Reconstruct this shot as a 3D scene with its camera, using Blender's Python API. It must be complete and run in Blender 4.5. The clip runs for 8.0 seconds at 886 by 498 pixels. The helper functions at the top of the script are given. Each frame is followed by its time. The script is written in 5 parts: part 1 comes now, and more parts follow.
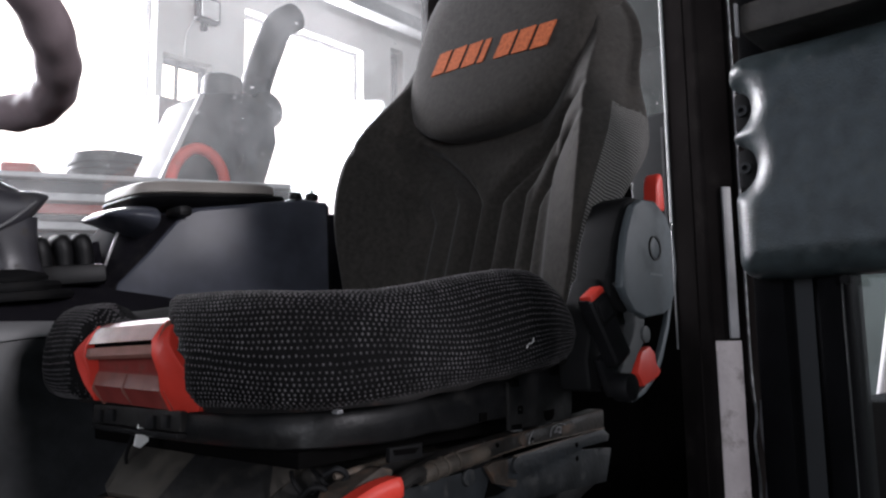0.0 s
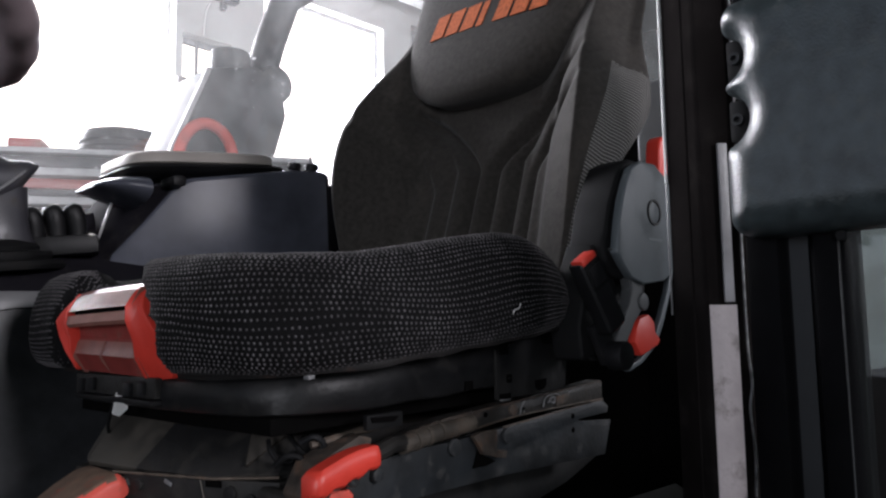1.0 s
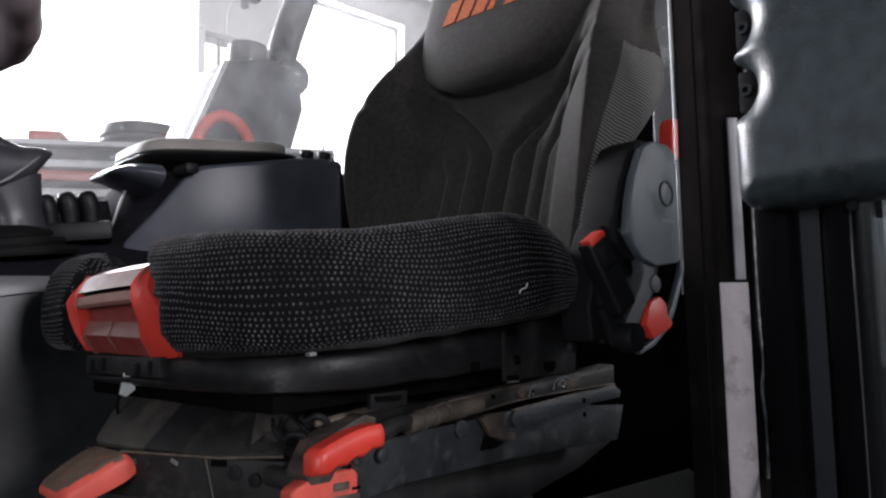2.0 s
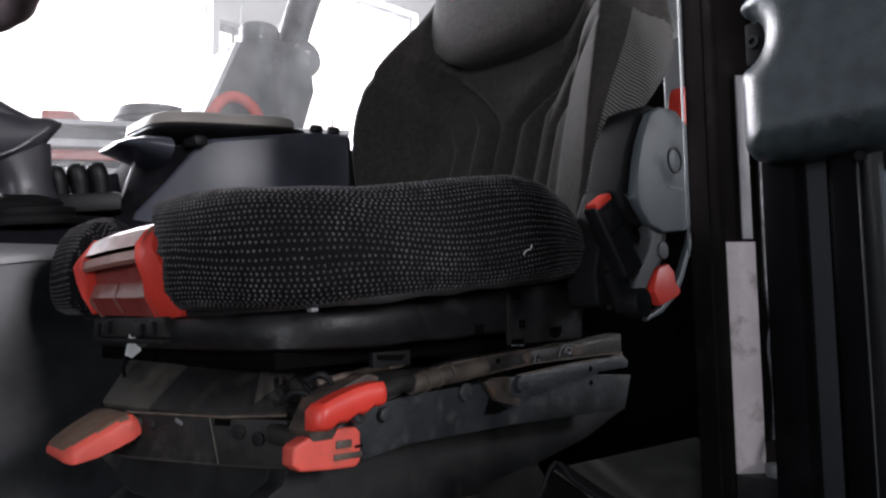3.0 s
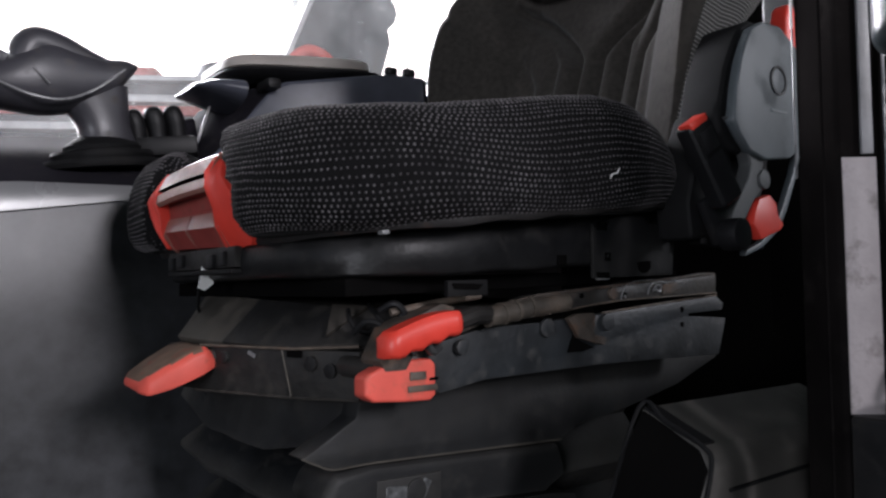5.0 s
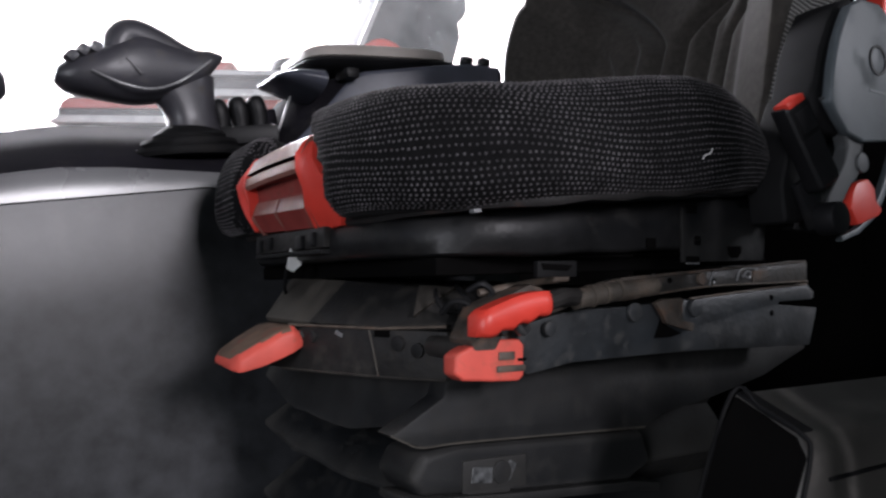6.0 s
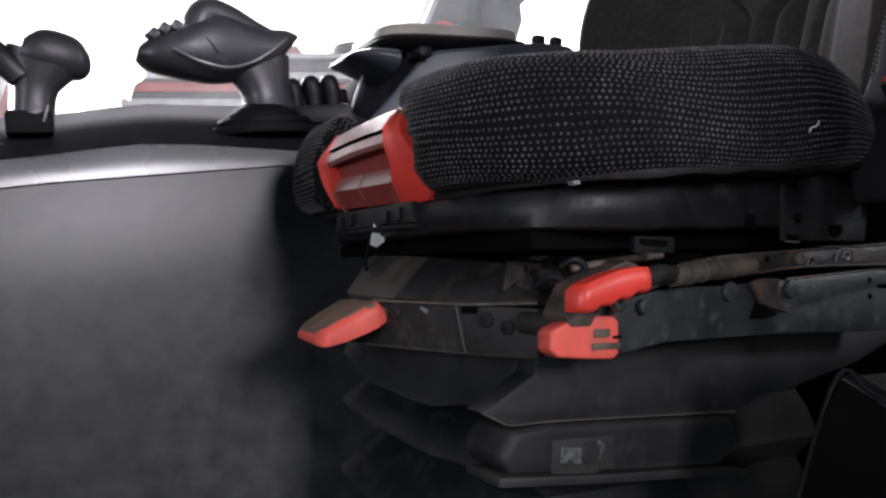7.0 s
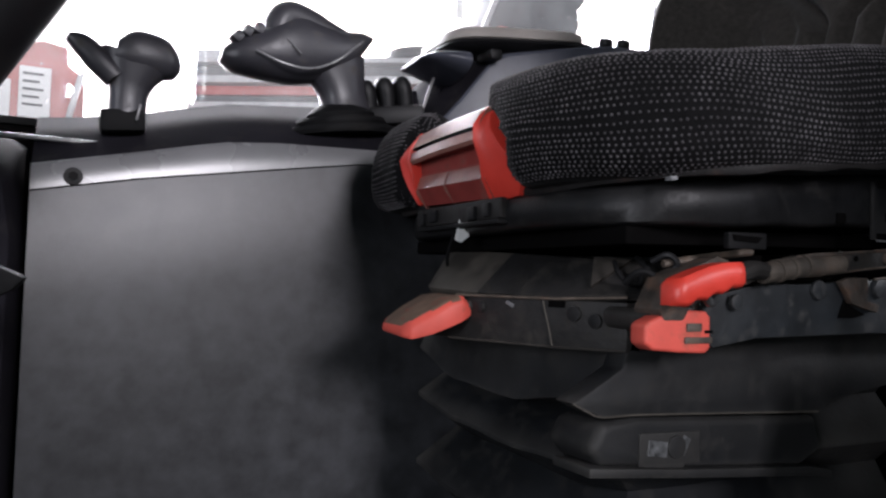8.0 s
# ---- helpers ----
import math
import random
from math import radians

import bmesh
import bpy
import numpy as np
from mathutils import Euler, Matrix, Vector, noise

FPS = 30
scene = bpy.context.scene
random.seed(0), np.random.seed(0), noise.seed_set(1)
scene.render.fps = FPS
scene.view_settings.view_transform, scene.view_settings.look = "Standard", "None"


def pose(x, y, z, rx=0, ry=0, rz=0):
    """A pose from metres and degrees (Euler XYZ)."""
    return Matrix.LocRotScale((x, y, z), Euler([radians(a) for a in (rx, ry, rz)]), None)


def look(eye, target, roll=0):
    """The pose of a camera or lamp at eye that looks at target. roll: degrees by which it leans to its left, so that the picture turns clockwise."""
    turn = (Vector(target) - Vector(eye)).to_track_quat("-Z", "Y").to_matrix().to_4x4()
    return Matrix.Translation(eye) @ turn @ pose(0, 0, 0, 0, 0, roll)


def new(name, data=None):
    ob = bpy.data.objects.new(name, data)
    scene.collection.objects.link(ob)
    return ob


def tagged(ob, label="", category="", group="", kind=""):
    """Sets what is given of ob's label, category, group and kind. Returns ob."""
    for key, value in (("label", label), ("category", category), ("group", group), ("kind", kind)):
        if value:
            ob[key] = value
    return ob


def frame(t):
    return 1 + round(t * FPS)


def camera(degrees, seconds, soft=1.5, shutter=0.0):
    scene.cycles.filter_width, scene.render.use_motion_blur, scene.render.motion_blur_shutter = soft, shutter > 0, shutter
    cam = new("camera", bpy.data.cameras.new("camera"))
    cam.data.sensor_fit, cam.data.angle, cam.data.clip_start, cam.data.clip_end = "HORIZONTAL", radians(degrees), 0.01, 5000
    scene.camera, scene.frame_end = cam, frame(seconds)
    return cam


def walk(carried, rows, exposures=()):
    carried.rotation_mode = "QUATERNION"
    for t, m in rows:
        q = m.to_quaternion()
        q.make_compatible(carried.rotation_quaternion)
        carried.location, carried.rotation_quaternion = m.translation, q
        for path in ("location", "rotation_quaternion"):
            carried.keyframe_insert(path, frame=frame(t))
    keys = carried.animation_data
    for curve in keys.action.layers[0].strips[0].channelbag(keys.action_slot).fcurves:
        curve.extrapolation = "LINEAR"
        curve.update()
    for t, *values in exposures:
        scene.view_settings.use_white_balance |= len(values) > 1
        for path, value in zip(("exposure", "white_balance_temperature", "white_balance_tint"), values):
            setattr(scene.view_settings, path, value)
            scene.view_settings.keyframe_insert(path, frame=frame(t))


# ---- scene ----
cam = camera(59.9, 8.0, soft=2.3, shutter=0.5)
PATH = [
    (0.0, (0.1623, 0.1248, 1.5041), (1.6319, 1.4554, 1.7635), -0.79),
    (0.5, (0.1874, 0.1207, 1.4985), (1.6453, 1.4700, 1.7325), -0.99),
    (1.0, (0.2155, 0.1145, 1.4890), (1.6448, 1.4985, 1.6991), -0.89),
    (1.5, (0.2296, 0.1114, 1.4822), (1.6329, 1.5214, 1.6896), -1.00),
    (3.0, (0.2471, 0.1068, 1.4405), (1.6077, 1.5615, 1.6247), -0.70),
    (3.5, (0.2623, 0.1077, 1.4287), (1.6042, 1.5829, 1.5853), -0.70),
    (4.0, (0.2734, 0.1206, 1.4206), (1.5713, 1.6339, 1.5812), -0.40),
    (4.5, (0.2825, 0.1355, 1.4125), (1.5419, 1.6842, 1.5331), -0.51),
    (6.0, (0.2588, 0.1571, 1.3889), (1.3375, 1.8386, 1.4882), 0.07),
    (6.5, (0.2439, 0.1760, 1.3814), (1.2688, 1.8913, 1.4636), 0.46),
    (7.0, (0.2320, 0.1879, 1.3761), (1.2060, 1.9330, 1.4462), 0.75),
    (7.5, (0.2110, 0.1939, 1.3718), (1.1301, 1.9689, 1.4397), 1.13),
    (8.0, (0.1811, 0.1958, 1.3623), (1.0679, 1.9871, 1.4486), 1.63),
]
walk(cam, [(t, look(eye, target, roll)) for t, eye, target, roll in PATH],
     [(0.0, 0.38, 6250, 17), (3.0, 0.50, 6250, 17), (4.5, 0.62, 6250, 17), (6.0, 0.68, 6250, 18), (8.0, 0.70, 6250, 18)])

# ---- light and world ----
world = bpy.data.worlds.new("world")
scene.world = world
world.use_nodes = True
wn, wl = world.node_tree.nodes, world.node_tree.links
sky = wn.new("ShaderNodeTexSky")
sky.sky_type = "NISHITA"
sky.sun_disc = False
sky.air_density, sky.dust_density, sky.ozone_density = 0.7, 5.0, 0.6
sky.sun_elevation, sky.sun_rotation = radians(38), radians(20)
wl.new(sky.outputs[0], wn["Background"].inputs[0])
wn["Background"].inputs[1].default_value = 0.12


def area_light(name, place, target, sx, sy, watts, colour=(1, 1, 1)):
    data = bpy.data.lights.new(name, "AREA")
    data.shape, data.size, data.size_y, data.energy, data.color = "RECTANGLE", sx, sy, watts, colour
    ob = new(name, data)
    ob.matrix_world = look(place, target)
    return ob


# daylight in the hall's openings: far windows, and an assumed gate and side window
area_light("daylight_far_window", (1.2, 7.35, 3.6), (1.2, 0, 3.3), 4.7, 3.9, 1300, (0.97, 0.99, 1.0))
area_light("daylight_far_window_2", (5.45, 7.35, 4.1), (5.45, 0, 3.6), 1.9, 2.6, 450, (0.97, 0.99, 1.0))
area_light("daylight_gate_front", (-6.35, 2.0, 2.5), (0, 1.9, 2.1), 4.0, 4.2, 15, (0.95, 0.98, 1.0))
area_light("daylight_side_window", (0.75, -5.4, 3.25), (0.3, 0.8, 1.6), 1.2, 1.4, 170, (1.0, 0.98, 0.97))
# fill lamps added in unseen openings to lift the seat's door side
area_light("fill_light_corner", (-6.35, -3.8, 2.3), (0.6, 0.8, 1.6), 2.3, 2.5, 190, (0.96, 0.99, 1.0))
area_light("fill_light_side", (7.00, -5.4, 4.30), (1.1, 0.65, 1.9), 1.6, 1.5, 230, (0.97, 0.99, 1.0))


# ---- materials ----
def mat(name, colour, rough=0.5, metal=0.0, vary=0.25, scale=30.0, bump=0.1, bump_scale=300.0, spec=0.5,
        stain=None, stain_amount=0.0, stain_scale=6.0, coat=0.0, rvar=1.0, edge=None):
    """A surface with broad tone variation, stains and fine relief."""
    m = bpy.data.materials.new(name)
    m.use_nodes = True
    n, l = m.node_tree.nodes, m.node_tree.links
    b = n["Principled BSDF"]
    tc = n.new("ShaderNodeTexCoord")
    big = n.new("ShaderNodeTexNoise")
    big.inputs["Scale"].default_value, big.inputs["Detail"].default_value = scale, 6
    l.new(tc.outputs["Object"], big.inputs["Vector"])
    ramp = n.new("ShaderNodeValToRGB")
    ramp.color_ramp.elements[0].position, ramp.color_ramp.elements[1].position = 0.3, 0.75
    ramp.color_ramp.elements[0].color = (*[c * (1 - vary) for c in colour], 1)
    ramp.color_ramp.elements[1].color = (*[min(1, c * (1 + vary)) for c in colour], 1)
    l.new(big.outputs[0], ramp.inputs[0])
    out = ramp.outputs[0]
    rsock = None
    if stain:
        sn = n.new("ShaderNodeTexNoise")
        sn.inputs["Scale"].default_value, sn.inputs["Detail"].default_value, sn.inputs["Roughness"].default_value = stain_scale, 8, 0.65
        l.new(tc.outputs["Object"], sn.inputs["Vector"])
        sr = n.new("ShaderNodeMapRange")
        sr.inputs[1].default_value, sr.inputs[2].default_value = 0.62 - 0.25 * stain_amount, 0.78 - 0.15 * stain_amount
        l.new(sn.outputs[0], sr.inputs[0])
        mix = n.new("ShaderNodeMix")
        mix.data_type = "RGBA"
        l.new(sr.outputs[0], mix.inputs[0])
        l.new(out, mix.inputs[6])
        mix.inputs[7].default_value = (*stain, 1)
        out = mix.outputs[2]
        rr = n.new("ShaderNodeMapRange")
        rr.inputs[3].default_value, rr.inputs[4].default_value = rough, min(1, rough + 0.35)
        l.new(sr.outputs[0], rr.inputs[0])
        rsock = rr.outputs[0]
    if edge:
        # rubbed, dusty edges
        geo = n.new("ShaderNodeNewGeometry")
        er = n.new("ShaderNodeMapRange")
        er.inputs[1].default_value, er.inputs[2].default_value, er.inputs[4].default_value = 0.515, 0.60, 0.8
        l.new(geo.outputs["Pointiness"], er.inputs[0])
        em = n.new("ShaderNodeMix")
        em.data_type = "RGBA"
        en = n.new("ShaderNodeMath")
        en.operation = "MULTIPLY"
        l.new(er.outputs[0], en.inputs[0])
        l.new(big.outputs[0], en.inputs[1])
        l.new(en.outputs[0], em.inputs[0])
        l.new(out, em.inputs[6])
        em.inputs[7].default_value = (*edge, 1)
        out = em.outputs[2]
    l.new(out, b.inputs["Base Color"])
    fine = n.new("ShaderNodeTexNoise")
    fine.inputs["Scale"].default_value, fine.inputs["Detail"].default_value = bump_scale, 3
    l.new(tc.outputs["Object"], fine.inputs["Vector"])
    if rsock is None:
        rr = n.new("ShaderNodeMapRange")
        rr.inputs[3].default_value, rr.inputs[4].default_value = max(0.02, rough - 0.08 * rvar), min(1, rough + 0.1 * rvar)
        l.new(big.outputs[0], rr.inputs[0])
        rsock = rr.outputs[0]
    l.new(rsock, b.inputs["Roughness"])
    bp = n.new("ShaderNodeBump")
    bp.inputs["Strength"].default_value, bp.inputs["Distance"].default_value = bump, 0.3 / bump_scale
    l.new(fine.outputs[0], bp.inputs["Height"])
    l.new(bp.outputs[0], b.inputs["Normal"])
    b.inputs["Metallic"].default_value = metal
    b.inputs["Specular IOR Level"].default_value = spec
    b.inputs["Coat Weight"].default_value = coat
    return m


def knit_fabric():
    """Black knitted cover between its raised dots."""
    m = mat("black_knit", (0.0048, 0.0045, 0.0050), 0.9, vary=0.35, scale=90, bump=0.9, bump_scale=900, spec=0.12, stain=(0.011, 0.010, 0.010), stain_amount=0.2, stain_scale=14)
    b = m.node_tree.nodes["Principled BSDF"]
    b.inputs["Sheen Weight"].default_value = 0.04
    b.inputs["Sheen Roughness"].default_value = 0.35
    return m


def ribbed_fabric():
    """Dark side cloth with fine cords; the UV map is in metres."""
    m = mat("ribbed_fabric", (0.05, 0.05, 0.052), 0.9, vary=0.2)
    n, l = m.node_tree.nodes, m.node_tree.links
    uv = n.new("ShaderNodeUVMap")
    w = n.new("ShaderNodeTexWave")
    w.bands_direction = "Y"
    w.inputs["Scale"].default_value, w.inputs["Distortion"].default_value = 62, 0.8
    l.new(uv.outputs[0], w.inputs["Vector"])
    bp = n.new("ShaderNodeBump")
    bp.inputs["Strength"].default_value, bp.inputs["Distance"].default_value = 1.0, 0.002
    l.new(w.outputs[1], bp.inputs["Height"])
    b = n["Principled BSDF"]
    l.new(bp.outputs[0], b.inputs["Normal"])
    mix = n.new("ShaderNodeMix")
    mix.data_type = "RGBA"
    l.new(w.outputs[1], mix.inputs[0])
    mix.inputs[6].default_value = (0.020, 0.019, 0.018, 1)
    mix.inputs[7].default_value = (0.22, 0.21, 0.20, 1)
    l.new(mix.outputs[2], b.inputs["Base Color"])
    return m


def glass(name, dust=0.04, tint=(1, 1, 1), specks=0.0):
    m = bpy.data.materials.new(name)
    m.use_nodes = True
    n, l = m.node_tree.nodes, m.node_tree.links
    n.remove(n["Principled BSDF"])
    tr, gl, df, tl = (n.new("ShaderNodeBsdf" + k) for k in ("Transparent", "Glossy", "Diffuse", "Translucent"))
    tr.inputs[0].default_value = (*tint, 1)
    gl.inputs["Roughness"].default_value = 0.02
    gl.inputs[0].default_value = (0.9, 0.95, 0.95, 1)
    m1 = n.new("ShaderNodeMixShader")
    m1.inputs[0].default_value = 0.05
    l.new(tr.outputs[0], m1.inputs[1])
    l.new(gl.outputs[0], m1.inputs[2])
    ad = n.new("ShaderNodeMixShader")
    ad.inputs[0].default_value = 0.6
    l.new(df.outputs[0], ad.inputs[1])
    l.new(tl.outputs[0], ad.inputs[2])
    tc = n.new("ShaderNodeTexCoord")
    nz = n.new("ShaderNodeTexNoise")
    nz.inputs["Scale"].default_value, nz.inputs["Detail"].default_value, nz.inputs["Roughness"].default_value = 5, 9, 0.7
    l.new(tc.outputs["Object"], nz.inputs["Vector"])
    mr = n.new("ShaderNodeMapRange")
    mr.inputs[1].default_value, mr.inputs[2].default_value = 0.3, 0.75
    mr.inputs[3].default_value, mr.inputs[4].default_value = dust * 0.3, dust * 1.8
    l.new(nz.outputs[0], mr.inputs[0])
    # dried drops
    vo = n.new("ShaderNodeTexNoise")
    vo.inputs["Scale"].default_value, vo.inputs["Detail"].default_value = 75, 2
    l.new(tc.outputs["Object"], vo.inputs["Vector"])
    sp = n.new("ShaderNodeMapRange")
    sp.inputs[1].default_value, sp.inputs[2].default_value, sp.inputs[4].default_value = 0.70, 0.76, specks
    l.new(vo.outputs[0], sp.inputs[0])
    both = n.new("ShaderNodeMath")
    both.operation = "ADD"
    l.new(mr.outputs[0], both.inputs[0])
    l.new(sp.outputs[0], both.inputs[1])
    m2 = n.new("ShaderNodeMixShader")
    l.new(both.outputs[0], m2.inputs[0])
    l.new(m1.outputs[0], m2.inputs[1])
    l.new(ad.outputs[0], m2.inputs[2])
    l.new(m2.outputs[0], n["Material Output"].inputs[0])
    return m


DUST = (0.16, 0.12, 0.085)
M_SEAT = mat("backrest_cloth", (0.036, 0.0325, 0.029), 0.92, vary=0.26, scale=120, bump=0.8, bump_scale=700, spec=0.15, stain=(0.052, 0.046, 0.040), stain_amount=0.25, stain_scale=22)
M_SEAT.node_tree.nodes["Principled BSDF"].inputs["Sheen Weight"].default_value = 0.12
M_SEAT.node_tree.nodes["Principled BSDF"].inputs["Sheen Roughness"].default_value = 0.45
M_KNIT = knit_fabric()
M_DOTS = mat("pale_knit_dots", (0.070, 0.065, 0.068), 0.85, vary=0.6, scale=45, bump=0.3, bump_scale=900, spec=0.2)
M_BAND = mat("stained_cushion_band", (0.012, 0.011, 0.011), 0.6, vary=0.4, scale=30, bump=0.5, bump_scale=260, spec=0.3, stain=(0.050, 0.030, 0.023), stain_amount=0.32, stain_scale=26)
M_RIBS = ribbed_fabric()
M_LOGO = mat("orange_stitching", (0.50, 0.13, 0.05), 0.85, vary=0.3, scale=180, bump=0.6, bump_scale=900, spec=0.2)
M_BLACK = mat("black_plastic", (0.008, 0.008, 0.009), 0.5, vary=0.3, scale=20, spec=0.3, stain=(0.030, 0.028, 0.026), stain_amount=0.3)
M_RUBBER = mat("black_rubber", (0.006, 0.006, 0.0065), 0.7, vary=0.3, spec=0.18, stain=(0.022, 0.020, 0.018), stain_amount=0.25)
M_COVER = mat("grey_plastic_cover", (0.052, 0.064, 0.072), 0.5, vary=0.25, scale=14, bump=0.2, bump_scale=500, stain=(0.06, 0.066, 0.07), stain_amount=0.4, stain_scale=18, edge=(0.20, 0.22, 0.23))
M_FRAME = mat("black_painted_steel", (0.0055, 0.006, 0.007), 0.46, vary=0.4, scale=25, spec=0.24, stain=(0.012, 0.011, 0.010), stain_amount=0.35, stain_scale=110, edge=(0.06, 0.055, 0.05))
M_RUST = mat("rusty_steel", (0.030, 0.026, 0.024), 0.6, 0.2, vary=0.6, scale=60, bump=0.7, bump_scale=220, stain=(0.115, 0.058, 0.034), stain_amount=0.42, stain_scale=50, edge=(0.22, 0.17, 0.13))
M_PLATE = mat("dusty_steel_plate", (0.014, 0.0175, 0.021), 0.44, vary=0.5, scale=22, spec=0.5, bump=0.3, bump_scale=160, stain=(0.044, 0.044, 0.042), stain_amount=0.32, stain_scale=45, edge=(0.09, 0.085, 0.08))
M_RAIL = mat("dirty_dark_rail", (0.0105, 0.0125, 0.0145), 0.48, 0.1, vary=0.6, scale=50, bump=0.6, bump_scale=200, stain=(0.062, 0.038, 0.026), stain_amount=0.40, stain_scale=32, edge=(0.16, 0.13, 0.10))
M_BELLOWS = mat("bellows_rubber", (0.0084, 0.0094, 0.0108), 0.55, vary=0.45, scale=14, bump=0.3, bump_scale=300, spec=0.26, stain=(0.019, 0.0185, 0.0175), stain_amount=0.42, stain_scale=40, edge=(0.085, 0.080, 0.072))
M_PAN = mat("black_pan_paint", (0.0040, 0.0044, 0.0055), 0.40, vary=0.4, scale=25, bump=0.25, bump_scale=200, spec=0.2, stain=(0.010, 0.0095, 0.009), stain_amount=0.3, stain_scale=40, edge=(0.05, 0.048, 0.045))
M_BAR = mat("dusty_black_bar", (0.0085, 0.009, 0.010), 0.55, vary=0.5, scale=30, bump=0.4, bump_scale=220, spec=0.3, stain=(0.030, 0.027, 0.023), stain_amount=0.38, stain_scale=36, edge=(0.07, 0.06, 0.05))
M_RED = mat("red_plastic", (0.62, 0.045, 0.028), 0.42, vary=0.12, scale=25, bump=0.05)
M_REDDUST = mat("dusty_red_plastic", (0.66, 0.095, 0.068), 0.5, vary=0.14, scale=25, bump=0.1, spec=0.4, stain=(0.34, 0.09, 0.06), stain_amount=0.25, stain_scale=30)
# worn red darkened for the grip's recesses, shade put into the colour
M_HANDLE = mat("worn_shaded_red_plastic", (0.22, 0.034, 0.028), 0.6, vary=0.2, scale=30, bump=0.08, spec=0.3, stain=(0.16, 0.07, 0.055), stain_amount=0.25, stain_scale=30)
M_CONSOLE = mat("blue_black_plastic", (0.074, 0.079, 0.100), 0.23, vary=0.22, scale=14, bump=0.04, bump_scale=500, spec=0.12, rvar=0.4)
M_PANEL = mat("grained_grey_panel", (0.0335, 0.0350, 0.0385), 0.38, vary=0.4, scale=38, bump=0.3, bump_scale=650, spec=0.55, rvar=0.4)
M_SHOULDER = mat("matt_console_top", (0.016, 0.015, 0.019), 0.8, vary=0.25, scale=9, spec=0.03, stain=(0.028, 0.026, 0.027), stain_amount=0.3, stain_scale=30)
M_TRIM = mat("smooth_grey_trim", (0.15, 0.15, 0.155), 0.27, vary=0.1, scale=10, bump=0.1, spec=0.75, rvar=0.3)
M_ARM = mat("grey_armrest_vinyl", (0.42, 0.385, 0.355), 0.5, vary=0.1, scale=12, bump=0.2, bump_scale=600)
# black lifted to grey in place of the haze beside the window
M_STICK = mat("haze_lifted_stick_plastic", (0.041, 0.040, 0.047), 0.38, vary=0.2, scale=20, stain=(0.05, 0.045, 0.042), stain_amount=0.3, stain_scale=40)
# foam colour lifted to stand in for glare haze over a dark wheel
M_WHEEL = mat("haze_lifted_wheel_foam", (0.30, 0.235, 0.25), 0.6, vary=0.15, bump=0.25, bump_scale=500)
M_PILLAR = mat("gloss_black_paint", (0.0105, 0.0092, 0.009), 0.7, vary=0.35, scale=12, spec=0.0, stain=(0.018, 0.016, 0.015), stain_amount=0.25, stain_scale=30)
M_DOORPOST = mat("satin_black_door_paint", (0.0025, 0.0025, 0.003), 0.5, vary=0.3, spec=0.04, stain=(0.006, 0.006, 0.006), stain_amount=0.2)
M_TAPE = mat("grey_tape", (0.31, 0.28, 0.285), 0.55, vary=0.16, scale=30, bump=0.3, bump_scale=200, stain=(0.10, 0.09, 0.085), stain_amount=0.35, stain_scale=30)
M_PAD = mat("moulded_door_trim", (0.030, 0.039, 0.042), 0.32, vary=0.4, scale=60, bump=0.6, bump_scale=450, spec=0.65, stain=(0.042, 0.050, 0.050), stain_amount=0.35, stain_scale=90, rvar=0.5)
M_WHITE = mat("white_paper", (0.75, 0.75, 0.74), 0.7, vary=0.05)
M_CHROME = mat("bare_steel", (0.55, 0.55, 0.55), 0.3, 1.0, vary=0.2)
M_MACHINE = mat("red_machine_paint", (0.34, 0.045, 0.03), 0.35, vary=0.15, scale=4, stain=(0.20, 0.09, 0.06), stain_amount=0.35)
M_DARKMETAL = mat("dark_machine_metal", (0.030, 0.031, 0.034), 0.5, 0.2, vary=0.3, stain=(0.07, 0.06, 0.05), stain_amount=0.4)
M_GREYMETAL = mat("grey_machine_metal", (0.42, 0.42, 0.42), 0.45, 0.2, vary=0.2)
M_WALL = mat("whitewashed_wall", (0.82, 0.81, 0.79), 0.85, vary=0.08, scale=1.5, bump=0.3, bump_scale=60, stain=(0.6, 0.58, 0.54), stain_amount=0.3, stain_scale=1.2)
M_CONCRETE = mat("concrete_floor", (0.048, 0.056, 0.053), 0.7, vary=0.25, scale=2, bump=0.3, bump_scale=80, stain=(0.10, 0.10, 0.09), stain_amount=0.4, stain_scale=1.5)
M_PATCHSHINE = mat("grey_highlight_patch", (0.075, 0.078, 0.080), 0.3, vary=0.8, scale=160, bump=0.4, bump_scale=200)
M_HALLMETAL = mat("grey_green_sheet", (0.042, 0.064, 0.058), 0.55, vary=0.2, scale=3, stain=(0.06, 0.07, 0.065), stain_amount=0.4, stain_scale=2)
# worn grip top, made pale by a window reflection put into its colour
M_GRIPLIT = mat("worn_lit_grip_top", (0.27, 0.115, 0.09), 0.40, vary=0.2, scale=40, bump=0.06, stain=(0.18, 0.09, 0.07), stain_amount=0.4, stain_scale=18)
M_BOX = mat("scuffed_box_plastic", (0.045, 0.042, 0.039), 0.5, vary=0.35, scale=15, bump=0.25, bump_scale=400, stain=(0.085, 0.078, 0.070), stain_amount=0.4, stain_scale=30, edge=(0.20, 0.19, 0.175))
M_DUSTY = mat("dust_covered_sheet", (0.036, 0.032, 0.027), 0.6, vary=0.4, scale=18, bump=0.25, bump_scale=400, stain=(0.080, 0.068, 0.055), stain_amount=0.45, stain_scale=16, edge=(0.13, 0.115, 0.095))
M_EDGE = mat("pale_edge_grey", (0.17, 0.17, 0.175), 0.34, vary=0.25, scale=40, bump=0.15, bump_scale=300, stain=(0.06, 0.06, 0.06), stain_amount=0.25, stain_scale=50)
